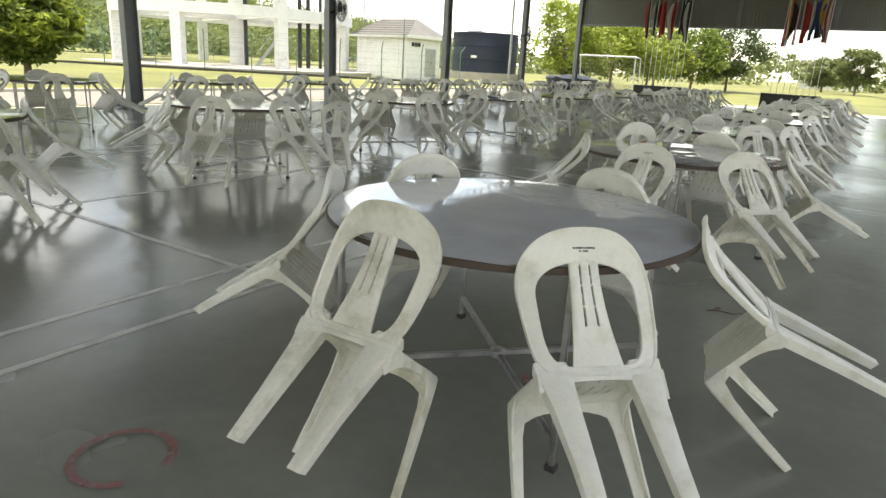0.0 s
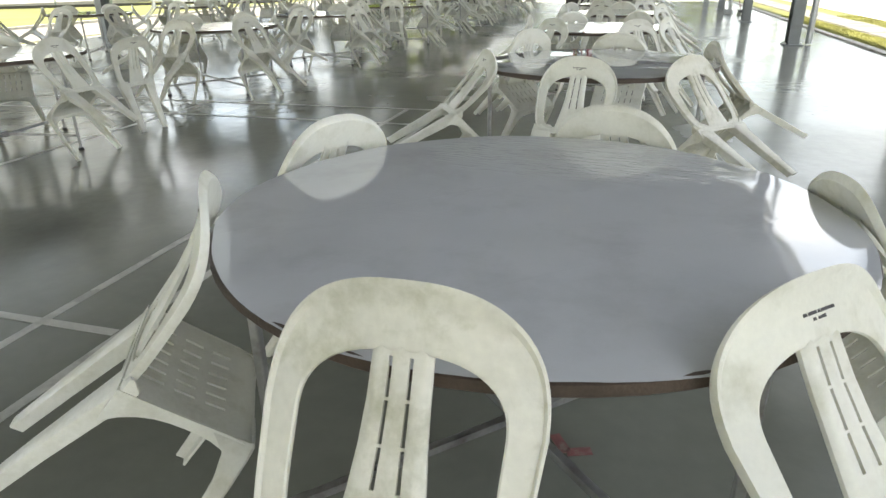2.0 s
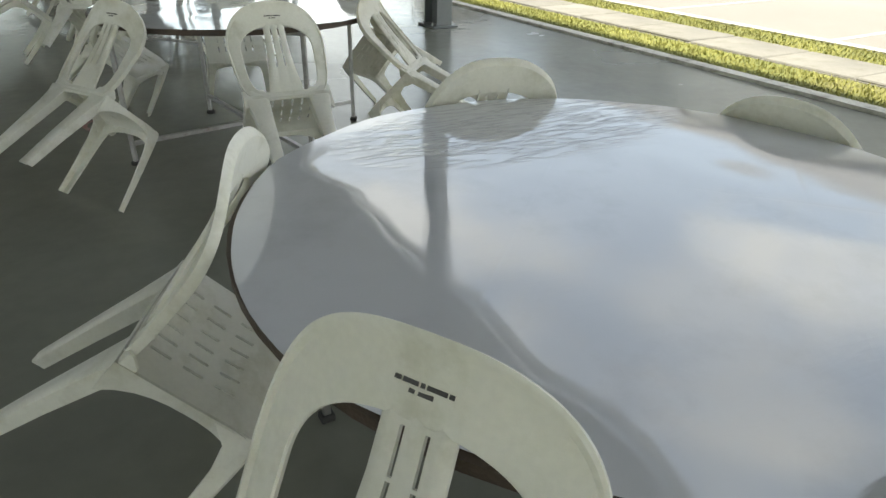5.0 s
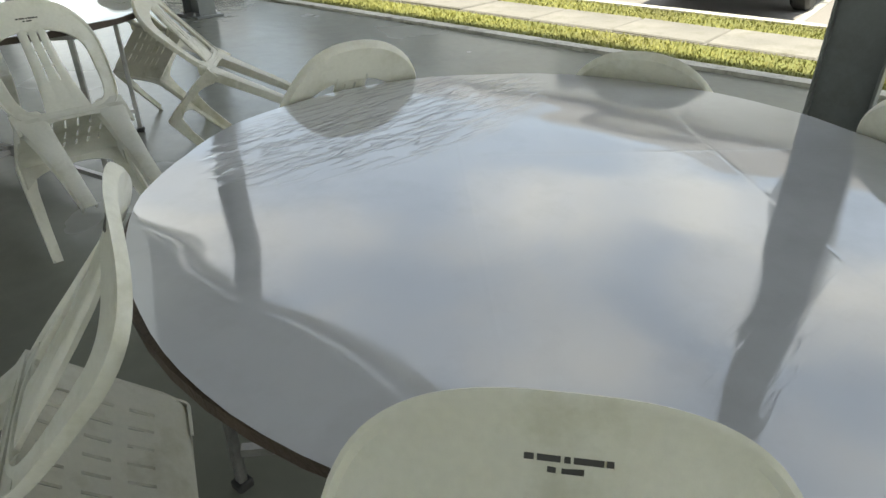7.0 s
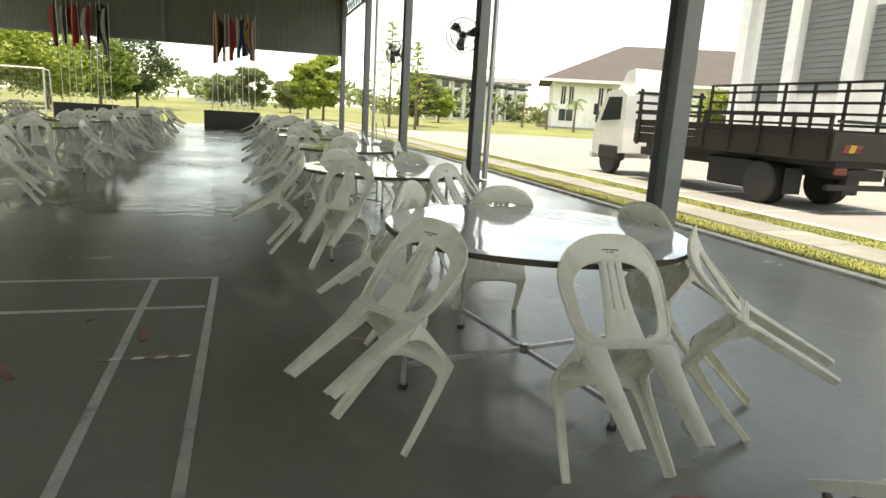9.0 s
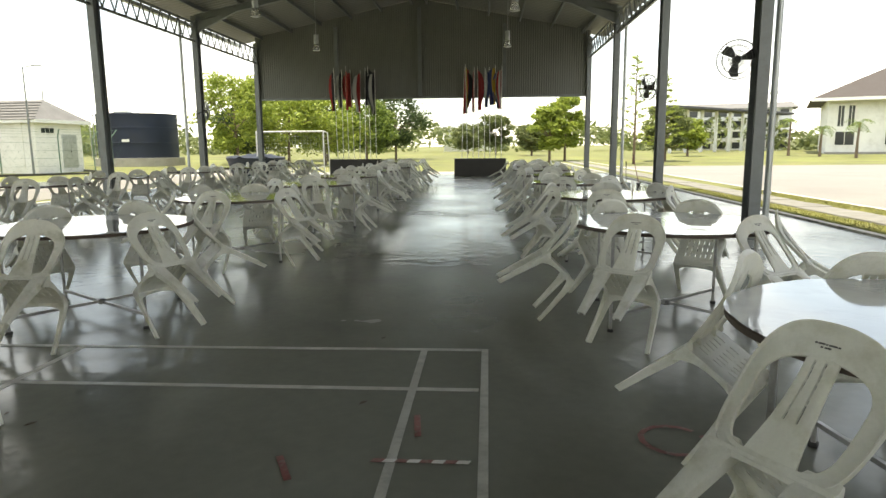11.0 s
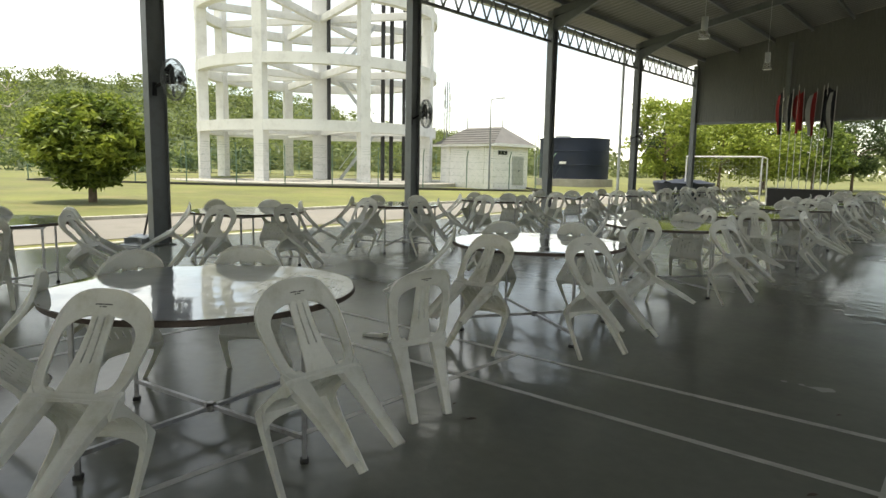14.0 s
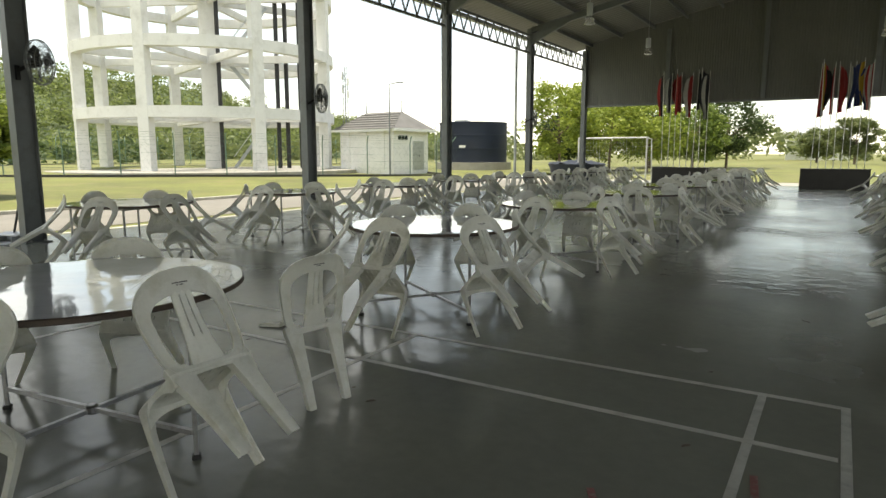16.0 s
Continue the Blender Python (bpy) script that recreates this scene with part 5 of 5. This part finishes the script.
cover = [(1.5 * q * math.cos(2 * math.pi * k / 28), 1.5 * q * math.sin(2 * math.pi * k / 28), 0.98 + 0.22 * (1 - q) + 0.16 * noise.noise(Vector((3 * q * math.cos(2 * math.pi * k / 28), 3 * q * math.sin(2 * math.pi * k / 28), 4))))
         for q in (1.0, 0.8, 0.55, 0.3, 0.1) for k in range(28)]
part("tub_cover", Shape().add(cover, [(28 * i + k, 28 * i + (k + 1) % 28, 28 * i + 28 + (k + 1) % 28, 28 * i + 28 + k) for i in range(4) for k in range(28)] + [tuple(range(112, 140))]), TANKBLUE, tub, "rumpled dark blue cover sheet", smooth=True)


# ---- parking yard: truck, pickup, buildings ----
def wheel(parent, x, y, r, w, side):
    wh = part("wheel", Shape().lathe([(r * 0.62, -w / 2), (r * 0.9, -w / 2), (r, -w / 2 + 0.04), (r, w / 2 - 0.04), (r * 0.9, w / 2), (r * 0.62, w / 2)], 28, pose(x, y, r, 0, 90, 0)), RUBBER, parent, "black tyre", smooth=True)
    part("rim", Shape().lathe([(0.05, -0.02), (r * 0.3, -0.02), (r * 0.58, 0.02), (r * 0.62, -w / 2 + 0.03)], 20, pose(x + side * (w / 2 - 0.04), y, r, 0, 90 * side, 0)), TRUCKSTEEL, wh, "dull dark rim", smooth=True)


LAMPRED = surface("lamp_red", (0.12, 0.02, 0.015), 0.3, var=0.2, bump=0)


def truck(cx, y0, z, heading):
    """A light lorry with a white cab, a timber dropside bed and stake rails. It faces +y."""
    t = thing("lorry", "white-cabbed lorry with a dark timber stake bed", "lorry", pose(cx, y0, z, 0, 0, heading))
    W = 2.1
    # cab: side outline pulled across
    F = 0.85  # the cab stands this far further on
    out = [(5.45, 0.62), (5.5, 1.25), (5.5, 2.15), (5.75, 2.3), (6.45, 2.25), (6.72, 1.75), (6.95, 1.3), (7.02, 1.05), (7.02, 0.55), (6.7, 0.5)]
    h = W / 2 - 0.06
    part("cab", Shape().prism([(-h, y + F, zz) for y, zz in out], [(h, y + F, zz) for y, zz in out]), WHITEPAINT, t, "white steel cab")
    part("deflector", Shape().prism([(-0.75, 5.5 + F, 2.2), (-0.75, 5.6 + F, 2.85), (-0.75, 5.95 + F, 2.8), (-0.75, 6.35 + F, 2.28)], [(0.75, 5.5 + F, 2.2), (0.75, 5.6 + F, 2.85), (0.75, 5.95 + F, 2.8), (0.75, 6.35 + F, 2.28)]), WHITEPAINT, t, "white roof wind deflector")
    for s in (-1, 1):
        part("side_window", Shape().prism([(s * h, 5.7 + F, 1.5), (s * h, 5.7 + F, 2.1), (s * h, 6.35 + F, 2.1), (s * h, 6.68 + F, 1.45)], [(s * (h + 0.012), 5.7 + F, 1.5), (s * (h + 0.012), 5.7 + F, 2.1), (s * (h + 0.012), 6.35 + F, 2.1), (s * (h + 0.012), 6.68 + F, 1.45)]), GLASSDARK, t, "dark side window")
        part("mirror", Shape().box((s * (h + 0.14), 6.75 + F, 1.75), (0.16, 0.06, 0.32), b=0.02), BLACKPIPE, t)
        part("headlight", Shape().box((s * 0.72, 7.02 + F, 0.78), (0.34, 0.05, 0.18), b=0.02), GALV, t)
        part("wheel_arch", Shape().box((s * (h - 0.12), 6.15 + F, 0.6), (0.3, 0.98, 0.42), b=0.05), RUBBER, t)
    part("windscreen", Shape().prism([(-0.8, 6.5 + F, 2.2), (0.8, 6.5 + F, 2.2), (0.8, 6.96 + F, 1.35), (-0.8, 6.96 + F, 1.35)], [(-0.8, 6.53 + F, 2.21), (0.8, 6.53 + F, 2.21), (0.8, 6.99 + F, 1.36), (-0.8, 6.99 + F, 1.36)]), GLASSDARK, t)
    part("front_bumper", Shape().box((0, 7.05 + F, 0.5), (W - 0.1, 0.14, 0.22), b=0.03), WHITEPAINT, t)
    part("chassis", Shape().box((0, 3.4, 0.72), (0.8, 6.9, 0.2)).box((0, 2.8, 0.9), (1.5, 5.6, 0.12)), TRUCKSTEEL, t)
    part("bed_floor", Shape().box((0, 2.83, 1.0), (W, 5.86, 0.1)), TRUCKBED, t)
    for s in (-1, 1):
        for k in range(3):
            part("side_plank", Shape().box((s * (W / 2 - 0.02), 2.83, 1.12 + 0.165 * k), (0.04, 5.86, 0.155), b=0.005), TRUCKBED, t)
        # the far side carries tall stakes and rails, the near one a single low rail
        for k in range(8):
            part("stake", Shape().box((s * (W / 2 + 0.012), -0.05 + 0.8 * k, 1.0 + (0.75 if s > 0 else 0.4)), (0.05, 0.06, 1.5 if s > 0 else 0.8)), TRUCKSTEEL, t)
        for zz in (1.62, 1.85, 2.08, 2.32, 2.5) if s > 0 else (1.74,):
            part("side_rail", Shape().box((s * (W / 2 + 0.012), 2.75, zz), (0.03, 5.7, 0.055)), TRUCKSTEEL, t)
        part("tail_lamp", Shape().box((s * 0.75, -0.12, 0.78), (0.3, 0.06, 0.12), b=0.01), LAMPRED, t)
        wheel(t, s * (W / 2 - 0.16), 6.15 + F, 0.40, 0.24, s)
        wheel(t, s * (W / 2 - 0.24), 1.45, 0.42, 0.42, s)
    part("tailgate", Shape().box((0, -0.12, 1.22), (W, 0.05, 0.5), b=0.006), TRUCKBED, t)
    for k in range(5):
        part("tail_rail", Shape().box((0.02, -0.13, 1.66 + 0.22 * k), (W * (0.98 if k < 1 else 0.35), 0.03, 0.055) if k < 1 else (0.72, 0.03, 0.055), pose(0 if k < 1 else W / 2 - 0.36, 0, 0)), TRUCKSTEEL, t)
    for k in range(3):
        part("headboard_rail", Shape().box((0, 5.78, 1.7 + 0.25 * k), (W, 0.05, 0.07)), TRUCKSTEEL, t)
    for s in (-1, 1):
        part("headboard_post", Shape().box((s * 0.93, 5.78, 1.6), (0.07, 0.07, 1.4)), TRUCKSTEEL, t)
        for k in range(3):
            part("chevron", Shape().prism([(s * 0.6 - 0.21 + 0.14 * k, -0.147, 1.12), (s * 0.6 - 0.07 + 0.14 * k, -0.147, 1.12), (s * 0.6 - 0.02 + 0.14 * k, -0.147, 1.26), (s * 0.6 - 0.16 + 0.14 * k, -0.147, 1.26)],
                                          [(s * 0.6 - 0.21 + 0.14 * k, -0.153, 1.12), (s * 0.6 - 0.07 + 0.14 * k, -0.153, 1.12), (s * 0.6 - 0.02 + 0.14 * k, -0.153, 1.26), (s * 0.6 - 0.16 + 0.14 * k, -0.153, 1.26)]),
                 FLAGCOL["yellow"] if k % 2 else LAMPRED, t, "hazard marker stripe")
    # tank kept near-black: its colour carries the shadow under the bed
    part("side_tank", Shape().box((-0.75, 2.35, 0.56), (0.42, 1.3, 0.6), b=0.04), TRUCKSTEEL, t)
    part("tool_box", Shape().box((0.72, 3.4, 0.66), (0.4, 1.0, 0.42), b=0.04), TRUCKSTEEL, t)
    part("under_bar", Shape().box((0, -0.1, 0.5), (W - 0.1, 0.08, 0.1)), TRUCKSTEEL, t)
    for s in (-0.5, 0.5):
        part("bar_hanger", Shape().box((s, -0.08, 0.66), (0.06, 0.06, 0.3)), TRUCKSTEEL, t)
        part("mudflap", Shape().box((s * 1.5, 0.85, 0.5), (0.42, 0.02, 0.5)), RUBBER, t)


truck(11.08, 4.08, GROUND + 0.012, 1.2)


DARKCAR = surface("black_car_paint", (0.018, 0.02, 0.022), 0.18, var=0.1, bump=0, coat=0.5)


def pickup(x, y, z, heading):
    """A parked pickup seen at its front. It faces +y."""
    t = thing("pickup_truck", "black pickup truck parked nose in by the kerb", "pickup", pose(x, y, z, 0, 0, heading))
    h = 0.88
    body = [(-4.6, 0.55), (-4.6, 1.1), (-2.9, 1.12), (-2.85, 1.12), (-1.2, 1.1), (-0.35, 1.0), (-0.05, 0.85), (0.0, 0.5), (-0.6, 0.42), (-4.0, 0.42)]
    part("body", Shape().prism([(-h, a, b) for a, b in body], [(h, a, b) for a, b in body]), DARKCAR, t, "glossy black painted body")
    cab_ = [(-3.0, 1.1), (-2.8, 1.7), (-1.95, 1.74), (-1.15, 1.1)]
    part("cabin", Shape().prism([(-0.76, a, b) for a, b in cab_], [(0.76, a, b) for a, b in cab_]), DARKCAR, t)
    part("windscreen", Shape().prism([(-0.68, -1.86, 1.7), (0.68, -1.86, 1.7), (0.74, -1.18, 1.14), (-0.74, -1.18, 1.14)], [(-0.68, -1.84, 1.72), (0.68, -1.84, 1.72), (0.74, -1.15, 1.16), (-0.74, -1.15, 1.16)]), GLASSDARK, t)
    part("bumper", Shape().box((0, 0.04, 0.46), (1.8, 0.24, 0.34), b=0.06), BLACKPIPE, t, "black plastic bumper")
    part("grille", Shape().box((0, 0.0, 0.76), (0.9, 0.05, 0.16), b=0.02), BLACKPIPE, t)
    part("plate", Shape().box((0, 0.165, 0.5), (0.44, 0.012, 0.12)), BLACKPIPE, t, "black number plate")
    pb = Shape()
    for k in range(7):
        if k != 3:
            pb.box((-0.165 + 0.055 * k, 0.173, 0.5), (0.03, 0.003, 0.06))
    part("plate_bars", pb, WHITEPAINT, t, "white plate marks")
    for s in (-1, 1):
        part("headlight", Shape().box((s * 0.66, -0.05, 0.78), (0.36, 0.14, 0.18), b=0.04), GALV, t)
        wheel(t, s * 0.76, -0.75, 0.36, 0.22, s)
        wheel(t, s * 0.76, -3.75, 0.36, 0.22, s)
        part("mirror", Shape().box((s * 0.98, -1.4, 1.18), (0.16, 0.1, 0.14), b=0.03), BLACKPIPE, t)


pickup(9.08, -2.95, GROUND + 0.012, 90)
for k in range(8):
    y = -9.4 + 2.75 * k
    single("parking_line", flat_line(8.4, y, 13.2, y + 0.2, 0.1, GROUND + 0.016), LINEPAINT, "faded white parking bay line", "road marking", kind="structure")


def wall_window(parent, x, y, z, w, h, face, frame_w=0.07):
    """A framed window set on a wall whose outside faces -x (face 'x') or -y."""
    def put(dx, dy, dz, sx, sz, depth):
        return ((x + depth, y + dx, z + dz), (0.06, sx, sz)) if face == "x" else ((x + dx, y + depth, z + dz), (sx, 0.06, sz))
    win = part("window", Shape().box(*put(0, 0, 0, w, h, 0.0)), GLASSDARK, parent, "dark glazed window")
    for dz in (-1, 1):
        part("frame", Shape().box(*put(0, 0, dz * (h / 2 + frame_w / 2), w + 2 * frame_w, frame_w, -0.02)), WHITEPAINT, win)
    for dx in (-1, 1):
        part("frame", Shape().box(*put(dx * (w / 2 + frame_w / 2), 0, 0, frame_w, h, -0.02)), WHITEPAINT, win)
    part("mullion", Shape().box(*put(0, 0, 0, 0.05, h, -0.035)), WHITEPAINT, win)
    return win


# white building behind the lorry
GREYPANEL = surface("grey_louvre", (0.22, 0.23, 0.23), 0.6, var=0.1, scale=1, bump=0.1)
blk = thing("school_building", "white two-storey school building with grey louvre panels", "building")
part("wall", Shape().box((27.2, 4.0, 3.6), (10, 34, 7.8)), WHITEWALL, blk)
part("roof", Shape().prism([(21.4, -13.8, 7.5), (33, -13.8, 7.5), (33, 21.8, 7.5), (21.4, 21.8, 7.5)], [(26.5, -9, 10), (28, -9, 10), (28, 17, 10), (26.5, 17, 10)]), ROOFTILE, blk)
part("plinth", Shape().box((22.16, 4.0, 0.1), (0.12, 34.1, 0.5)), CONCRETE, blk)
for y in (20.2, 17.3, 14.4):
    part("pilaster", Shape().box((22.0, y, 3.6), (0.5, 0.6, 7.6), b=0.02), WHITEWALL, blk)
for y, z0, z1, w in ((18.7, 2.5, 7.0, 1.5), (16.0, 2.9, 7.0, 1.9), (13.0, 3.3, 6.0, 2.0), (4.6, 3.4, 6.6, 3.4)):
    pn = part("louvre_panel", Shape().box((22.16, y, (z0 + z1) / 2), (0.1, w, z1 - z0)), GREYPANEL, blk, "grey louvre panel")
    k = int((z1 - z0) / 0.22)
    for i in range(k):
        part("slat", Shape().box((0, 0, 0), (0.09, w - 0.08, 0.03), pose(22.07, y, z0 + 0.12 + 0.22 * i, 0, 25, 0)), GREYPANEL, pn)
for y in (11.0, 10.2, 9.4):
    wall_window(blk, 22.18, y, 2.25, 0.66, 0.46, "x")
for y in (0.5, -2.5, -5.5):
    wall_window(blk, 22.18, y, 2.4, 1.6, 1.2, "x")
ac = thing("air_conditioner", "white outdoor air-conditioner unit on the wall", "air conditioner", pose(21.9, 10.3, 0.62))
part("casing", Shape().box((0, 0, 0), (0.36, 0.9, 0.62), b=0.02), WHITEPAINT, ac)
part("fan_grille", Shape().lathe([(0.24, 0), (0.24, 0.03), (0.05, 0.035)], 20, pose(-0.19, 0.12, 0, 0, -90, 0)), GALV, ac)
part("bracket", Shape().box((0.16, 0, -0.36), (0.4, 0.8, 0.05)), GALV, ac)
part("pipe", Shape().tube([(0.1, -0.5, 0.0), (0.15, -0.75, 0.3), (0.2, -0.8, 0.9)], 0.03, 6), WHITEPAINT, ac)


def hip_building(cx, cy, heading, w, d, e, rz):
    b = thing("assembly_building", "large white hall building with a brown hipped roof", "building", pose(cx, cy, 0, 0, 0, heading))
    part("wall", Shape().box((0, d / 2, e / 2 - 0.4), (w, d, e + 0.8)), WHITEWALL, b)
    o = 1.6
    a = [(-w / 2 - o, -o, e), (w / 2 + o, -o, e), (w / 2 + o, d + o, e), (-w / 2 - o, d + o, e)]
    part("roof", Shape().add([*a, (-w / 2 + d / 2, d / 2, rz), (w / 2 - d / 2, d / 2, rz)], [(0, 1, 5, 4), (1, 2, 5), (2, 3, 4, 5), (3, 0, 4), (0, 3, 2, 1)]), surface("brown_roof", (0.06, 0.05, 0.047), 0.8, var=0.12, scale=0.5, fine=6, bump=0.2), b)
    part("fascia", Shape().box((0, -o, e - 0.12), (w + 2 * o, 0.1, 0.3)), WHITEPAINT, b)
    for k in range(7):
        x = -w / 2 + 1.6 + 4.2 * k
        for s in (-0.45, 0.45):
            wall_window(b, x + s, -0.03, e - 1.7, 0.5, 2.0, "y")
        wall_window(b, x, -0.03, 1.8, 1.6, 1.3, "y")
    part("plinth", Shape().box((0, -0.08, 0.2), (w + 0.1, 0.2, 0.5)), CONCRETE, b)


hip_building(48.8, 57.4, -24, 32, 17, 5.7, 10.6)


def block(cx, cy, heading, w, d, floors, fh):
    b = thing("apartment_block", "distant white four-storey block with rows of windows", "building", pose(cx, cy, 0.2, 0, 0, heading))
    part("wall", Shape().box((0, d / 2, floors * fh / 2 - 0.3), (w, d, floors * fh + 0.6)), WHITEWALL, b)
    part("roof", Shape().prism([(-w / 2 - 0.8, -0.8, floors * fh), (w / 2 + 0.8, -0.8, floors * fh), (w / 2 + 0.8, d + 0.8, floors * fh), (-w / 2 - 0.8, d + 0.8, floors * fh)],
                               [(-w / 2, d / 2 - 0.3, floors * fh + 1.0), (w / 2, d / 2 - 0.3, floors * fh + 1.0), (w / 2, d / 2 + 0.3, floors * fh + 1.0), (-w / 2, d / 2 + 0.3, floors * fh + 1.0)]), ROOFTILE, b)
    n = int(w / 2.1)
    for i in range(floors):
        for k in range(n):
            win = part("window", Shape().box((-w / 2 + (k + 0.5) * w / n, -0.02, fh * i + fh * 0.55), (1.15, 0.08, 0.95)), GLASSDARK, b)
        part("ledge", Shape().box((0, -0.25, fh * (i + 1) - 0.1), (w, 0.5, 0.14)), WHITEWALL, b)
    for k in range(0, n + 1, 3):
        part("pier", Shape().box((-w / 2 + k * w / n, -0.3, floors * fh / 2 - 0.2), (0.35, 0.5, floors * fh + 0.4)), WHITEWALL, b)


block(37.5, 99.5, -22, 17, 8, 4, 1.62)
# covered walkway far off
cw = thing("covered_walkway", "long distant covered walkway with a dark flat roof", "walkway", pose(31, 81.5, 0.2, 0, 0, 44))
part("roof", Shape().box((0, 0, 5.3), (32, 3, 0.3), b=0.05), surface("dark_roof", (0.07, 0.07, 0.075), 0.7, var=0.2), cw)
for k in range(9):
    part("walkway_post", Shape().box((-14 + 3.5 * k, 0, 2.6), (0.3, 0.3, 5.5)), WHITEPAINT, cw)
far = thing("distant_shed", "distant pale shed with a low roof beyond trees", "shed", pose(-3.5, 118, 0.2))
part("wall", Shape().box((0, 0, 2.2), (9, 5, 4.6)), WHITEWALL, far)
part("roof", Shape().prism([(-5.2, -3, 4.5), (5.2, -3, 4.5), (5.2, 3, 4.5), (-5.2, 3, 4.5)], [(-5, -0.2, 5.8), (5, -0.2, 5.8), (5, 0.2, 5.8), (-5, 0.2, 5.8)]), GALV, far)


# ---- small things on the floor and verge ----
def scoop_pan(x, y, z, heading, lean):
    t = thing("dustpan", "grey long-handled plastic dustpan leaning at a column", "dustpan", pose(x, y, z, 0, 0, heading))
    part("pan", Shape().box((0, 0, 0.01), (0.26, 0.26, 0.014), b=0.004).box((0, 0.125, 0.075), (0.26, 0.012, 0.13), b=0.004)
         .box((-0.125, 0.03, 0.055), (0.012, 0.2, 0.09), b=0.004).box((0.125, 0.03, 0.055), (0.012, 0.2, 0.09), b=0.004), GALV, t)
    part("hood", Shape().prism([(-0.13, 0.13, 0.13), (0.13, 0.13, 0.13), (0.13, 0.0, 0.1), (-0.13, 0.0, 0.1)], [(-0.13, 0.13, 0.142), (0.13, 0.13, 0.142), (0.13, 0.0, 0.112), (-0.13, 0.0, 0.112)]), GALV, t)
    part("handle", Shape().tube([(0, 0.1, 0.13), (0, 0.12 + lean, 0.72)], 0.012, 8), BLACKPIPE, t, smooth=True)
    part("grip", Shape().tube([(0, 0.12 + lean, 0.7), (0, 0.122 + lean, 0.82)], 0.017, 8), RUBBER, t, smooth=True)
    return t


def broom(x, y, z, heading, lean):
    t = thing("broom", "dark long-handled broom leaning at a column", "broom", pose(x, y, z, 0, 0, heading))
    part("head", Shape().box((0, 0, 0.13), (0.3, 0.06, 0.05), b=0.01), BLACKPIPE, t)
    br = Shape()
    rb_ = random.Random(5)
    for k in range(70):
        px, py = rb_.uniform(-0.14, 0.14), rb_.uniform(-0.025, 0.025)
        br.tube([(px, py, 0.11), (px * 1.12, py * 1.6, 0.0)], 0.003, 3, cap=False)
    part("bristles", br, DARKPANEL, t, kind="stuff")
    part("handle", Shape().tube([(0, 0, 0.14), (0, lean, 1.0)], 0.012, 8), REDPAINT, t, "worn red handle", smooth=True)


scoop_pan(-11.12, 0.84, 0, 20, 0.12).scale = (1.5, 1.5, 1.15)
scoop_pan(4.62, 17.4, 0, 160, 0.12)
broom(4.9, 16.9, 0, 60, 0.22)

LITTER = surface("dry_leaf", (0.07, 0.05, 0.03), 0.8, var=0.4, scale=20, bump=0.1)
r_l = random.Random(31)
for x, y, size in ((-0.22, 4.91, 0.035), (-0.26, 3.43, 0.03), (-0.26, 1.99, 0.035), (2.29, -3.31, 0.04), (-0.64, -0.93, 0.028), (-0.72, 0.25, 0.015), (-3.81, -0.8, 0.02), (-2.49, -1.16, 0.02), (-2.27, -1.28, 0.03), (-2.13, -2.72, 0.04)):
    bend = [(-1, 0, 0.1), (-0.4, 0.32, 0.25), (0.3, 0.3, 0.3), (1, 0, 0.15), (0.3, -0.3, 0.2), (-0.4, -0.3, 0.3)]
    single("dry_leaf", Shape().prism([(a * size, b * size, c * size * 0.6 + 0.001) for a, b, c in bend], [(a * size, b * size, c * size * 0.6 + 0.003) for a, b, c in bend]), LITTER,
           "curled dark dry leaf lying on the floor", "leaf", pose(x, y, 0, 0, 0, r_l.uniform(0, 360)), "litter on the floor")
twig = single("twig", Shape().tube([(-0.09, 0, 0.006), (-0.02, 0.012, 0.01), (0.05, 0.0, 0.006), (0.11, 0.02, 0.012)], [0.003, 0.004, 0.004, 0.002], 6), LITTER, "thin dark twig lying on the floor", "twig", pose(2.33, -3.36, 0, 0, 0, 15))
broken = thing("broken_plastic", "broken white piece of chair plastic on the floor", "debris", pose(-3.9, -0.4, 0, 0, 0, 25))
part("shard", Shape().prism([(-0.16, -0.04, 0.002), (0.02, -0.05, 0.002), (0.05, 0.03, 0.002), (-0.1, 0.05, 0.002)], [(-0.15, -0.03, 0.02), (0.02, -0.04, 0.03), (0.045, 0.02, 0.02), (-0.1, 0.04, 0.016)]), PLASTIC, broken)
part("shard", Shape().bar((0.02, 0.0, 0.03), (0.15, -0.06, 0.07), 0.035, 0.008), PLASTIC, broken)


# short grass standing on the verge and along the far road
def blades(name, x0, x1, y0, y1, top, count, tall, seed, label):
    r = random.Random(seed)
    s = Shape()
    for _ in range(count):
        x, y = r.uniform(x0, x1), r.uniform(y0, y1)
        a, h = r.uniform(0, 6.28), tall * r.uniform(0.4, 1.2)
        w, l = 0.006 + 0.004 * r.random(), h * r.uniform(0.2, 0.9)
        k = len(s.v)
        s.v += [(x - w * math.sin(a), y + w * math.cos(a), top), (x + w * math.sin(a), y - w * math.cos(a), top), (x + l * math.cos(a), y + l * math.sin(a), top + h)]
        s.f.append((k, k + 1, k + 2))
    single(name, s, BLADES, label, "grass", kind="stuff")


blades("grass_tufts", 5.87, 6.5, -7, 16, 0.008, 26000, 0.035, 81, "short yellow-green grass blades beside the kerb")
blades("grass_tufts", 7.4, 8.0, -7, 16, 0.008, 22000, 0.035, 82, "short yellow-green grass blades beside the footpath")
